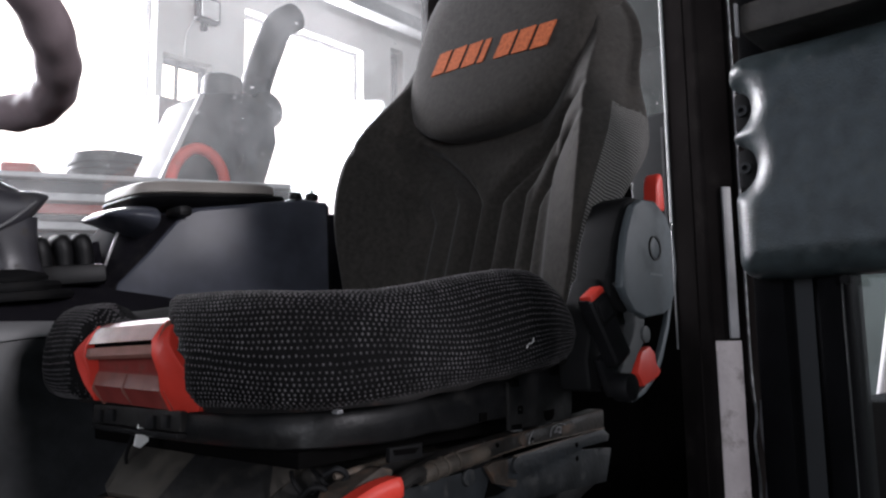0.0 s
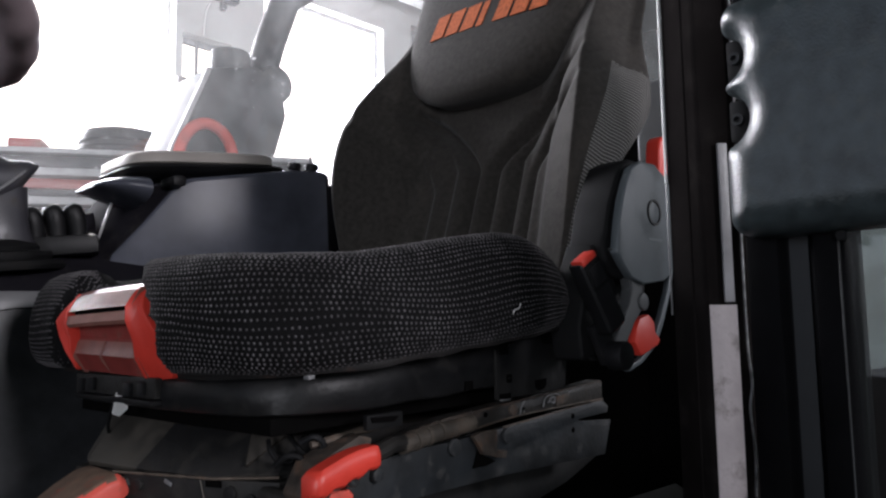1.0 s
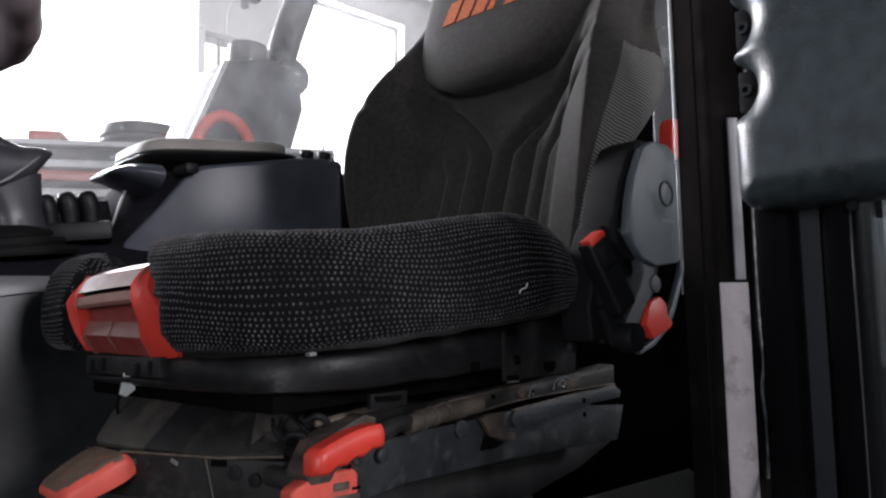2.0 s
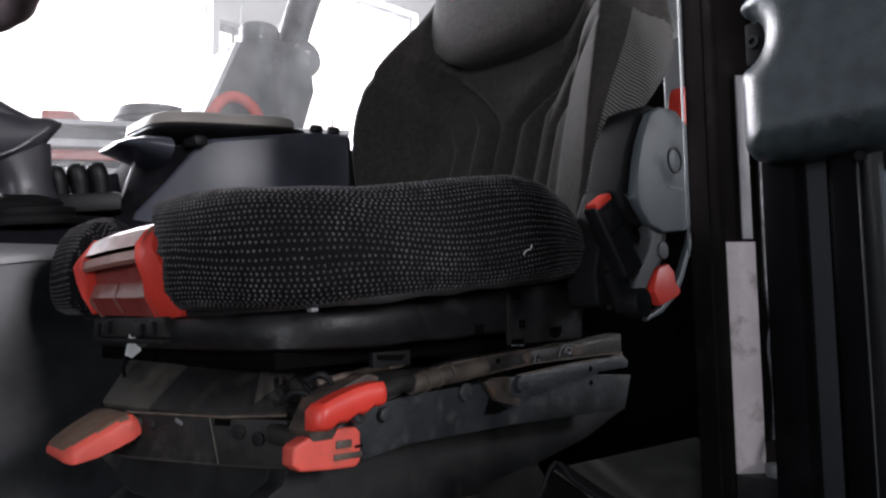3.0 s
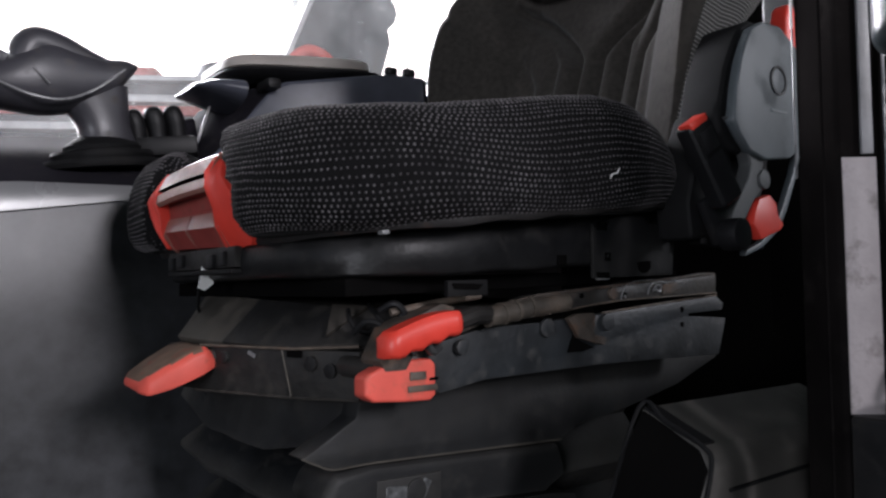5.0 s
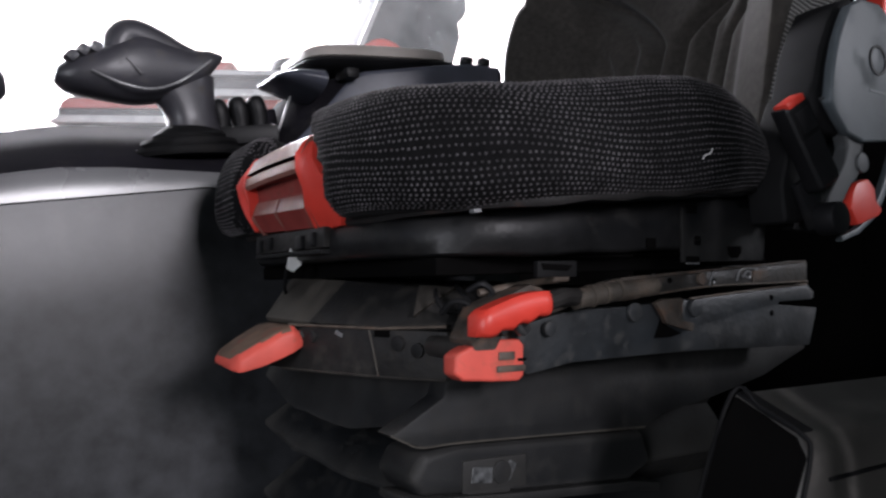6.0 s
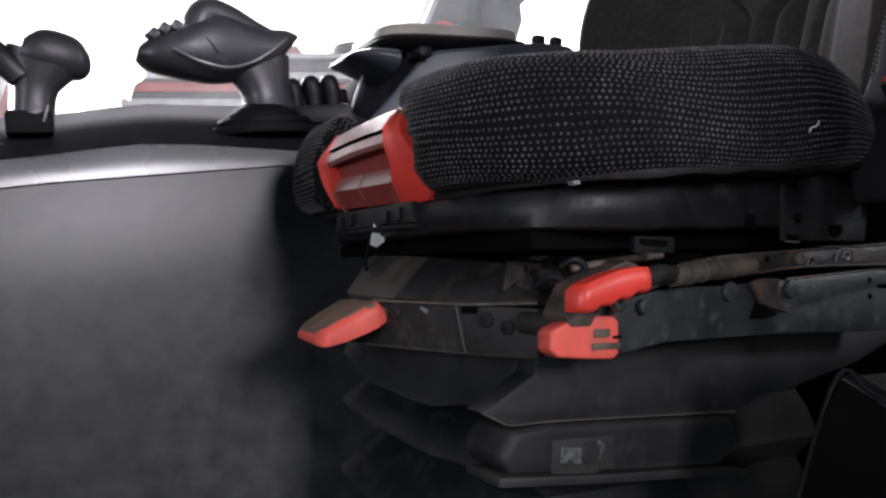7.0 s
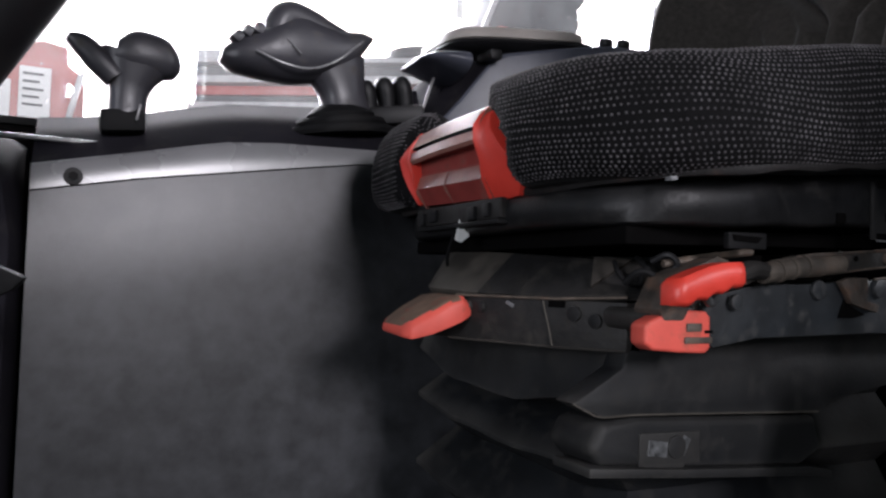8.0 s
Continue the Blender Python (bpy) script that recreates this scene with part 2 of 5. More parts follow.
M_SEALLIP = mat("lip_sheen_grey", (0.22, 0.22, 0.23), 0.38, vary=0.2, scale=40, bump=0.15, bump_scale=300)
M_SEALSHINE = mat("seal_shine_grey", (0.30, 0.30, 0.30), 0.35, 0.6, vary=0.6, scale=90)
M_GROOVE = mat("grey_door_groove", (0.0065, 0.0078, 0.0092), 0.5, vary=0.35, scale=30)
# near-black in place of shade: slots, gaps, open ends, walls behind the seat
M_SHADE = mat("shade_black", (0.004, 0.0038, 0.0038), 0.9, vary=0.1, spec=0.0)
M_PADDLETOP = mat("dust_on_red_plastic", (0.15, 0.095, 0.065), 0.7, vary=0.3, scale=60, bump=0.2, bump_scale=500, stain=(0.34, 0.06, 0.04), stain_amount=0.25, stain_scale=40)
# paler band that faces upwards, light put into its colour
M_GRIPBAND = mat("lit_grip_band", (0.22, 0.085, 0.068), 0.50, vary=0.25, scale=40, bump=0.06)
M_POST = mat("dark_grey_post_paint", (0.05, 0.053, 0.055), 0.6, vary=0.3, scale=12, bump=0.2, bump_scale=400)
# real dust, thickened to stand in for glare over the view outside
M_GLASS = glass("dusty_glare_cab_glass", 0.060, specks=0.35)
M_DOORGLASS = glass("clean_door_glass", 0.004)
M_CLEAR = glass("hall_glass", 0.03)


# ---- builders ----
def mesh_from(name, bm, material, smooth=35):
    me = bpy.data.meshes.new(name)
    bmesh.ops.recalc_face_normals(bm, faces=bm.faces[:])
    bm.to_mesh(me)
    bm.free()
    for m in material if isinstance(material, (list, tuple)) else [material]:
        me.materials.append(m)
    if smooth:
        me.shade_smooth()
        me.set_sharp_from_angle(angle=radians(smooth))
    return me


def thing(name, place, label, category, group="", kind=""):
    ob = new(name)
    ob.location = place
    ob.empty_display_size = 0.05
    return tagged(ob, label, category, group, kind)


def part(name, bm, material, parent, label="", smooth=35):
    ob = new(name, mesh_from(name, bm, material, smooth))
    ob.parent = parent
    top = parent
    while top.parent:
        top = top.parent
    if parent is top:
        ob.matrix_parent_inverse = Matrix.Translation(top.location).inverted()
    return tagged(ob, label)


def solid(name, bm, material, label="", category="", group="", kind="", smooth=35):
    return tagged(new(name, mesh_from(name, bm, material, smooth)), label, category, group, kind)


def rounded(bm, r, seg=2, angle=30):
    """Bevels the edges sharper than the angle."""
    if r:
        bm.normal_update()
        es = [e for e in bm.edges if len(e.link_faces) == 2 and e.calc_face_angle(0) > radians(angle)]
        bmesh.ops.bevel(bm, geom=es, offset=r, segments=seg, profile=0.6, affect="EDGES", clamp_overlap=True)
    return bm


def box(x0, x1, y0, y1, z0, z1, r=0.0, seg=2):
    bm = bmesh.new()
    bmesh.ops.create_cube(bm, size=1, matrix=Matrix.Translation(((x0 + x1) / 2, (y0 + y1) / 2, (z0 + z1) / 2)) @ Matrix.Diagonal((x1 - x0, y1 - y0, z1 - z0, 1)))
    return rounded(bm, r, seg)


def box_at(m, sx, sy, sz, r=0.0, seg=2):
    bm = box(-sx / 2, sx / 2, -sy / 2, sy / 2, -sz / 2, sz / 2, r, seg)
    bmesh.ops.transform(bm, matrix=m, verts=bm.verts[:])
    return bm


def prism(outline, axis, a, b, r=0.0, seg=2):
    """A polygon given in the two other axes (in x, y, z order), drawn out along an axis from a to b."""
    def put(p, q):
        return {"x": (q, *p), "y": (p[0], q, p[1]), "z": (*p, q)}[axis]
    bm = bmesh.new()
    lo = [bm.verts.new(put(p, a)) for p in outline]
    hi = [bm.verts.new(put(p, b)) for p in outline]
    n = len(outline)
    bm.faces.new(lo)
    bm.faces.new(hi[::-1])
    for i in range(n):
        bm.faces.new((lo[i], hi[i], hi[(i + 1) % n], lo[(i + 1) % n]))
    bmesh.ops.recalc_face_normals(bm, faces=bm.faces[:])
    return rounded(bm, r, seg)


def loft(rings, cap=True, closed=True):
    """Skins rings of equal length."""
    bm = bmesh.new()
    vs = [[bm.verts.new(p) for p in ring] for ring in rings]
    n = len(rings[0])
    for a, b in zip(vs, vs[1:]):
        for i in range(n if closed else n - 1):
            j = (i + 1) % n
            bm.faces.new((a[i], a[j], b[j], b[i]))
    if cap and closed:
        bm.faces.new(vs[0][::-1])
        bm.faces.new(vs[-1])
    return bm


def tube(points, radius, n=12, closed=False):
    """A round tube along points; radius may be a list."""
    pts = [Vector(p) for p in points]
    rings = []
    up = Vector((0.13, 0.31, 0.94))
    for i, p in enumerate(pts):
        if closed:
            d = pts[(i + 1) % len(pts)] - pts[i - 1]
        else:
            d = pts[min(i + 1, len(pts) - 1)] - pts[max(i - 1, 0)]
        d.normalize()
        u = (up - up.dot(d) * d).normalized()
        up = u
        w = d.cross(u)
        r = radius[i] if isinstance(radius, (list, tuple)) else radius
        rings.append([p + r * (math.cos(2 * math.pi * k / n) * u + math.sin(2 * math.pi * k / n) * w) for k in range(n)])
    if closed:
        rings.append(rings[0])
        bm = loft(rings, cap=False)
        bmesh.ops.remove_doubles(bm, verts=bm.verts[:], dist=1e-5)
        return bm
    return loft(rings)


def disc(place, axis, r, h, n=24, bevel=0.0):
    """A cylinder with its foot at place, along a direction."""
    bm = bmesh.new()
    q = Vector(axis).normalized().to_track_quat("Z", "Y").to_matrix().to_4x4()
    bmesh.ops.create_cone(bm, cap_ends=True, segments=n, radius1=r, radius2=r, depth=h, matrix=Matrix.Translation(Vector(place) + Vector(axis).normalized() * h / 2) @ q)
    return rounded(bm, bevel, 2, 60)


def ring(place, axis, r_out, r_in, h, n=28):
    q = Vector(axis).normalized().to_track_quat("Z", "Y").to_matrix().to_4x4()
    m = Matrix.Translation(place) @ q
    prof = [(r_in, 0), (r_out, 0), (r_out, h), (r_in, h)]
    rings = [[m @ Vector((r * math.cos(2 * math.pi * k / n), r * math.sin(2 * math.pi * k / n), z)) for r, z in prof] for k in range(n)]
    rings.append(rings[0])
    bm = loft(rings, cap=False)
    bmesh.ops.remove_doubles(bm, verts=bm.verts[:], dist=1e-6)
    return bm


def smooth_curve(pts, n=6):
    """Catmull-Rom through points."""
    ps = [Vector(p) for p in pts]
    ps = [2 * ps[0] - ps[1]] + ps + [2 * ps[-1] - ps[-2]]
    out = []
    for i in range(1, len(ps) - 2):
        for k in range(n):
            t = k / n
            a, b, c, d = ps[i - 1:i + 3]
            out.append(0.5 * ((2 * b) + (c - a) * t + (2 * a - 5 * b + 4 * c - d) * t * t + (3 * b - a - 3 * c + d) * t ** 3))
    out.append(ps[-2])
    return out


def lerp_table(table, x):
    xs, ys = [p[0] for p in table], [p[1] for p in table]
    return float(np.interp(x, xs, ys))


def superloop(x0, x1, y0, y1, e=4.0, n=64, far=0.0):
    """A rounded rectangle in plan; far: another corner sharpness for its far half."""
    cx, cy, a, b = (x0 + x1) / 2, (y0 + y1) / 2, (x1 - x0) / 2, (y1 - y0) / 2
    out = []
    for k in range(n):
        t = 2 * math.pi * k / n
        c, s = math.cos(t), math.sin(t)
        q = far if far and s > 0 else e
        r = (abs(c) ** q + abs(s) ** q) ** (-1 / q)
        out.append((cx + a * r * c, cy + b * r * s))
    return out


# ---- hall ----
def wall_with_openings(name, axis, at, thick, u0, u1, z0, z1, openings, material, label):
    """A wall across an axis, of blocks round its openings (u0, u1, z0, z1)."""
    us = sorted({u0, u1, *[o[0] for o in openings], *[o[1] for o in openings]})
    zs = sorted({z0, z1, *[o[2] for o in openings], *[o[3] for o in openings]})
    bm = bmesh.new()
    grid = {}
    filled = {}
    for i in range(len(us) - 1):
        for j in range(len(zs) - 1):
            cu, cz = (us[i] + us[i + 1]) / 2, (zs[j] + zs[j + 1]) / 2
            filled[i, j] = not any(o[0] < cu < o[1] and o[2] < cz < o[3] for o in openings)

    def v(i, j, s):
        if (i, j, s) not in grid:
            p = at + s * thick
            grid[i, j, s] = bm.verts.new((us[i], p, zs[j]) if axis == "y" else (p, us[i], zs[j]))
        return grid[i, j, s]
    for (i, j), f in filled.items():
        if not f:
            continue
        for s in (0, 1):
            bm.faces.new([v(i, j, s), v(i + 1, j, s), v(i + 1, j + 1, s), v(i, j + 1, s)])
        for di, dj, a, b in ((-1, 0, (0, 0), (0, 1)), (1, 0, (1, 0), (1, 1)), (0, -1, (0, 0), (1, 0)), (0, 1, (0, 1), (1, 1))):
            if not filled.get((i + di, j + dj), False):
                bm.faces.new([v(i + a[0], j + a[1], 0), v(i + b[0], j + b[1], 0), v(i + b[0], j + b[1], 1), v(i + a[0], j + a[1], 1)])
    return solid(name, bm, material, label, "wall", kind="structure", smooth=0)


solid("ground", box(-60, 60, -60, 60, -0.3, 0), M_CONCRETE, "grey concrete hall floor with dark stains", "floor", kind="structure", smooth=0)
FAR_OPEN = [(-1.2, 3.62, 1.6, 5.6), (3.70, 4.24, 1.6, 4.45), (4.62, 6.32, 2.9, 5.2), (6.80, 7.02, 2.9, 5.4)]
wall_with_openings("wall_north", "y", 7.0, 0.3, -6.0, 12.0, 0, 6.6, FAR_OPEN, M_WALL, "whitewashed hall wall with tall window openings")
# second opening of the next two walls is unseen, cut for fill lamps
wall_with_openings("wall_west", "x", -6.3, 0.3, -5.3, 7.3, 0, 6.6, [(-0.2, 4.2, 0.02, 4.8), (-5.0, -2.6, 1.0, 3.6)], M_HALLMETAL, "grey green sheet metal hall wall with an open gate")
wall_with_openings("wall_south", "y", -5.3, 0.3, -6.0, 12.0, 0, 6.6, [(0.10, 1.40, 2.5, 4.0), (6.1, 7.9, 3.5, 5.1)], M_HALLMETAL, "grey green sheet metal hall wall with two unseen lamp openings")
wall_with_openings("wall_east", "x", 12.0, 0.3, -5.3, 7.3, 0, 6.6, [], M_HALLMETAL, "plain grey green sheet metal hall wall")
solid("ceiling", box(-6.3, 12.3, -5.3, 7.3, 6.6, 6.8), M_HALLMETAL, "grey hall ceiling", "ceiling", kind="structure", smooth=0)


def hall_window(name, o):
    w = thing(name, ((o[0] + o[1]) / 2, 7.15, o[2]), "pale steel framed hall window full of daylight", "window", kind="structure")
    for x in (o[0] + 0.03, o[1] - 0.03):
        part("window_frame", box(x - 0.03, x + 0.03, 7.12, 7.18, o[2], o[3], 0.006), M_GREYMETAL, w)
    for z in (o[2] + 0.03, o[3] - 0.03):
        part("window_frame", box(o[0] + 0.06, o[1] - 0.06, 7.12, 7.18, z - 0.03, z + 0.03, 0.006), M_GREYMETAL, w)
    pane = part("pane", box(o[0] + 0.06, o[1] - 0.06, 7.147, 7.153, o[2] + 0.06, o[3] - 0.06), M_CLEAR, w, smooth=0)
    pane.visible_shadow = False
    return w


for k, o in enumerate(FAR_OPEN):
    w = hall_window("window_%d" % (k + 2), o)
    if k == 1:
        part("mullion", box(3.895, 3.92, 7.10, 7.14, o[2], o[3], 0.004), M_GREYMETAL, w)

lamp = thing("floodlight", (4.11, 6.98, 4.97), "dark framed square floodlight on the whitewashed wall", "lamp")
part("housing", box(3.99, 4.24, 6.86, 6.96, 4.85, 5.10, 0.015), M_DARKMETAL, lamp)
part("lens", box(4.02, 4.21, 6.845, 6.862, 4.88, 5.07, 0.004), M_WHITE, lamp)
part("bracket", box(4.09, 4.14, 6.94, 7.0, 4.78, 4.90, 0.005), M_DARKMETAL, lamp)
part("cable", tube(smooth_curve([(4.0, 6.97, 4.85), (3.93, 6.97, 4.7), (3.91, 6.97, 4.45)]), 0.012, 8), M_WHITE, lamp)
for z in (5.5, 6.0):
    solid("beam", box(3.5, 12.0, 6.55, 6.75, z, z + 0.18, 0.01), M_GREYMETAL, "grey steel roof beam", "beam", kind="structure")

# ---- machine outside the cab window ----
boom_m = Matrix.Translation((0.42, 2.36, 0)) @ pose(0, 0, 0, 0, 0, -31)
chassis = thing("boom", (0.9, 2.2, 1.55), "long red and black telescopic boom with pale side strips", "boom")


def bar(name, x0, x1, y0, y1, z0, z1, r, m):
    bm = box(x0, x1, y0, y1, z0, z1, r)
    bmesh.ops.transform(bm, matrix=boom_m, verts=bm.verts[:])
    return part(name, bm, m, chassis)


bar("lower_beam", 0.06, 1.2, 0.02, 0.30, 1.62, 1.805, 0.010, M_DARKMETAL)
bar("side_strip", 0.05, 1.2, 0.0, 0.30, 1.808, 1.828, 0.004, M_GREYMETAL)
bar("upper_rail", 0.03, 1.2, 0.03, 0.30, 1.831, 1.850, 0.004, M_DARKMETAL)
bar("red_beam", 0.03, 1.2, 0.03, 0.30, 1.852, 1.880, 0.008, M_MACHINE)
bar("side_strip", 0.0, 1.2, 0.01, 0.30, 1.882, 1.902, 0.004, M_GREYMETAL)
bar("upper_beam", -0.04, 1.2, 0.04, 0.30, 1.904, 1.938, 0.006, M_DARKMETAL)
bar("side_strip", -0.04, 1.2, 0.02, 0.30, 1.940, 1.954, 0.004, M_GREYMETAL)
bar("head_block", 0.42, 0.50, 0.05, 0.28, 1.956, 1.985, 0.010, M_MACHINE)
bar("head_block", 0.02, 0.22, 0.05, 0.28, 1.956, 1.985, 0.008, M_GREYMETAL)
bar("support", 0.10, 0.16, 0.06, 0.24, 0.4, 1.62, 0.01, M_DARKMETAL)
bar("support", 0.9, 1.05, 0.06, 0.24, 0.4, 1.62, 0.01, M_DARKMETAL)
part("base_beam", box(-0.6, 3.4, 1.75, 2.5, 0.0, 0.42, 0.03), M_DARKMETAL, chassis)

hood = thing("engine_hood", (1.6, 2.6, 0.45), "red engine hood with a grey top beside the cab", "engine hood")
part("hood_shell", box(0.95, 2.6, 2.48, 3.2, 0.45, 2.0, 0.05, 3), M_MACHINE, hood)
part("hood_lid", box(0.93, 2.62, 2.49, 3.21, 2.003, 2.03, 0.01), M_MACHINE, hood)

air = thing("air_cleaner", (1.29, 2.62, 2.03), "round ribbed dark air cleaner drum on the hood", "air cleaner")
part("drum", disc((1.29, 2.64, 2.03), (0, 0, 1), 0.135, 0.13, 28, 0.03), M_DARKMETAL, air)
for k in range(4):
    part("rib", ring((1.29, 2.64, 2.045 + 0.022 * k), (0, 0, 1), 0.139, 0.125, 0.008), M_RUBBER, air)

stack = thing("exhaust_stack", (1.36, 2.05, 1.93), "dark tapered exhaust casing with a bent pipe and red eye", "exhaust")
part("casing", prism([(1.165, 1.93), (1.305, 2.26), (1.46, 2.30), (1.555, 2.27), (1.57, 2.16), (1.53, 2.03), (1.50, 1.93)], "y", 2.10, 2.32, 0.012), M_DARKMETAL, stack)
part("neck", disc((1.425, 2.2, 2.255), (0.05, 0, 1), 0.062, 0.105, 24, 0.012), M_DARKMETAL, stack)
part("pipe", tube(smooth_curve([(1.53, 2.2, 2.22), (1.555, 2.2, 2.37), (1.605, 2.2, 2.52), (1.64, 2.2, 2.60), (1.70, 2.2, 2.65)]), 0.05, 16), M_DARKMETAL, stack)
part("lobe", disc((1.55, 2.12, 2.27), (0, 1, 0), 0.06, 0.1, 24, 0.015), M_DARKMETAL, stack)
part("side_edge", box_at(pose(1.232, 2.095, 2.095, 0, 22.8, 0), 0.014, 0.02, 0.34, 0.003), M_GREYMETAL, stack)
eye = [(1.20 + 0.0, 1.96), (1.215, 2.02), (1.245, 2.065), (1.285, 2.085), (1.33, 2.075), (1.365, 2.035), (1.385, 1.96)]
part("lifting_eye", tube(smooth_curve([(x, 2.085, z) for x, z in eye]), 0.017, 12), M_REDDUST, stack, "red lifting eye")

cowl = thing("front_cowl", (0.1, 2.3, 1.5), "rounded red machine cowl with a white notice", "cowl")
part("shell", prism([(-0.9, 1.0), (-0.9, 1.6), (-0.3, 1.80), (0.03, 1.88), (0.12, 1.905), (0.18, 1.895), (0.205, 1.865), (0.215, 1.8), (0.22, 1.0)], "y", 2.21, 2.7, 0.02), M_MACHINE, cowl)
part("notice", box(0.074, 0.140, 2.202, 2.208, 1.716, 1.835, 0.002), M_WHITE, cowl, "white notice with unreadable lines")
for k in range(5):
    part("printed_line", box(0.082, 0.125 - 0.008 * (k % 2), 2.199, 2.2015, 1.815 - 0.018 * k, 1.820 - 0.018 * k), M_DARKMETAL, cowl)
part("notice", box(-0.02, 0.058, 2.202, 2.208, 1.70, 1.80, 0.002), M_WHITE, cowl)
part("strut", box_at(pose(0.196, 2.19, 1.795, 0, 12, 0), 0.014, 0.014, 0.15, 0.004), M_GREYMETAL, cowl)

cabinet = solid("machine_cabinet", box(2.95, 3.55, 5.6, 6.3, 0, 3.5, 0.04), M_GREYMETAL, "tall grey cabinet against the hall windows", "cabinet")

# ---- cab ----
FLOOR = 0.98
solid("floor", box(-0.75, 1.76, 0.43, 1.60, FLOOR - 0.06, FLOOR), M_RUBBER, "black rubber cab floor mat", "floor", kind="structure")
solid("cab_underbody", box(-0.75, 1.76, 0.46, 1.60, 0.42, FLOOR - 0.064, 0.02), M_DARKMETAL, "dark steel cab underbody", "underbody", kind="structure")
solid("cab_ceiling", box(-0.75, 1.80, 0.40, 1.62, 2.62, 2.68, 0.01), M_PILLAR, "black cab roof lining", "ceiling", kind="structure")
solid("cab_wall_right", box(-0.75, 1.76, 1.54, 1.60, FLOOR, 1.585, 0.006), M_SHADE, "black steel lower cab wall", "wall", kind="structure")
win = thing("window_1", (0.4, 1.57, 1.585), "dusty cab side window in a black rubber seal", "window", kind="structure")
part("window_sill", box(-0.70, 1.705, 1.545, 1.595, 1.587, 1.60, 0.004), M_RUBBER, win)
part("window_frame", box(-0.70, 1.705, 1.545, 1.595, 2.56, 2.62, 0.006), M_RUBBER, win)
pane = part("pane", box(-0.70, 1.705, 1.567, 1.573, 1.602, 2.558), M_GLASS, win, smooth=0)
pane.visible_shadow = False
solid("cab_pillar", box(1.707, 1.775, 1.53, 1.60, FLOOR, 2.62, 0.01), M_PILLAR, "black rear cab pillar beside the side window", "pillar", kind="structure")
solid("cab_pillar", box(-0.77, -0.702, 1.53, 1.60, FLOOR, 2.62, 0.01), M_PILLAR, "black front cab pillar beside the side window", "pillar", kind="structure")
solid("cab_pillar", box(-0.77, -0.702, 0.43, 0.50, FLOOR, 2.62, 0.01), M_PILLAR, "black front cab pillar beside the door opening", "pillar", kind="structure")
wall_with_openings("cab_wall_rear", "x", 1.71, 0.05, 0.54, 1.53, FLOOR, 2.62, [(0.58, 1.45, 1.97, 2.50)], M_SHADE, "black cab rear wall with a window opening")
# added, mostly hidden; its height keeps side light off the suspension
solid("light_block_wall", box(1.104, 1.76, 0.44, 0.475, FLOOR, 1.42, 0.006), M_SHADE, "black low wall added behind the door pillar to block light", "wall", kind="structure")
rear = thing("window_6", (1.73, 1.02, 1.97), "dark rear cab window", "window", kind="structure")
rp = part("pane", box(1.732, 1.737, 0.582, 1.448, 1.972, 2.498), M_GLASS, rear, smooth=0)
rp.visible_shadow = False
for z0, z1 in ((1.972, 1.985), (2.485, 2.498)):
    part("window_frame", box(1.72, 1.731, 0.582, 1.448, z0, z1, 0.003), M_RUBBER, rear)
solid("cab_front_wall", box(-0.75, -0.70, 0.50, 1.53, FLOOR, 1.35, 0.01), M_FRAME, "black cab front wall below the windscreen", "wall", kind="structure")
solid("cab_front_header", box(-0.75, -0.70, 0.50, 1.53, 2.50, 2.62, 0.01), M_FRAME, "black cab header above the windscreen", "wall", kind="structure")

# door pillar with its seal, tape and cable
pil = thing("door_pillar", (0.98, 0.47, FLOOR), "gloss black door pillar with grey tape over its lower edge", "pillar", kind="structure")
part("pillar_body", prism([(0.957, 0.500), (0.950, 0.484), (0.924, 0.4535), (0.9225, 0.446), (0.9425, 0.4295), (0.950, 0.420), (1.10, 0.415), (1.10, 0.50), (1.0, 0.505)], "z", FLOOR, 2.62, 0.003), M_PILLAR, pil)
# white strip, grey lower down: window rim light on this edge as colour
part("edge_strip", box_at(pose(0.9558, 0.5018, 2.07, 0, 0, 57), 0.0022, 0.0020, 0.86, 0.0005), M_WHITE, pil, "bright pillar edge with rim light in its colour")
part("edge_strip", box_at(pose(0.9560, 0.5016, 1.57, 0, 0, 57), 0.0018, 0.0016, 0.138, 0.0005), M_EDGE, pil)
part("bead", tube([(0.9345, 0.4665, FLOOR), (0.9345, 0.4665, 2.6)], 0.0012, 8), M_PILLAR, pil)
part("tape", box_at(pose(0.9300, 0.4350, 1.4045, 0, 0, 51), 0.0014, 0.0275, 0.209, 0.0005), M_TAPE, pil, "worn grey tape strip")
# reflection along the rounded edge put into a paler grey
part("seal_lip", box_at(pose(0.9352, 0.4307, 1.589, 0, 0, 51), 0.003, 0.010, 0.155, 0.0013, 3), M_SEALLIP, pil, "grey pillar edge with its sheen in the colour")
# pale tube in place of the highlight along the dark seal
part("seal_shine_line", tube(smooth_curve([(0.9455, 0.4200, 2.3), (0.9455, 0.4200, 1.72), (0.9452, 0.4203, 1.55), (0.9455, 0.4200, 1.47), (0.9470, 0.4185, 1.435), (0.9445, 0.4205, 1.41), (0.9468, 0.4190, 1.37), (0.9455, 0.4200, 1.33)], 8), 0.0012, 8), M_SEALSHINE, pil, "pale torn line for the shine on the seal")
part("cable", tube(smooth_curve([(0.946, 0.411, 1.45), (0.945, 0.412, 1.42), (0.946, 0.409, 1.39), (0.945, 0.411, 1.35), (0.938, 0.406, 1.330), (0.935, 0.402, 1.320), (0.941, 0.405, 1.308)]), 0.0028, 8), M_EDGE, pil)
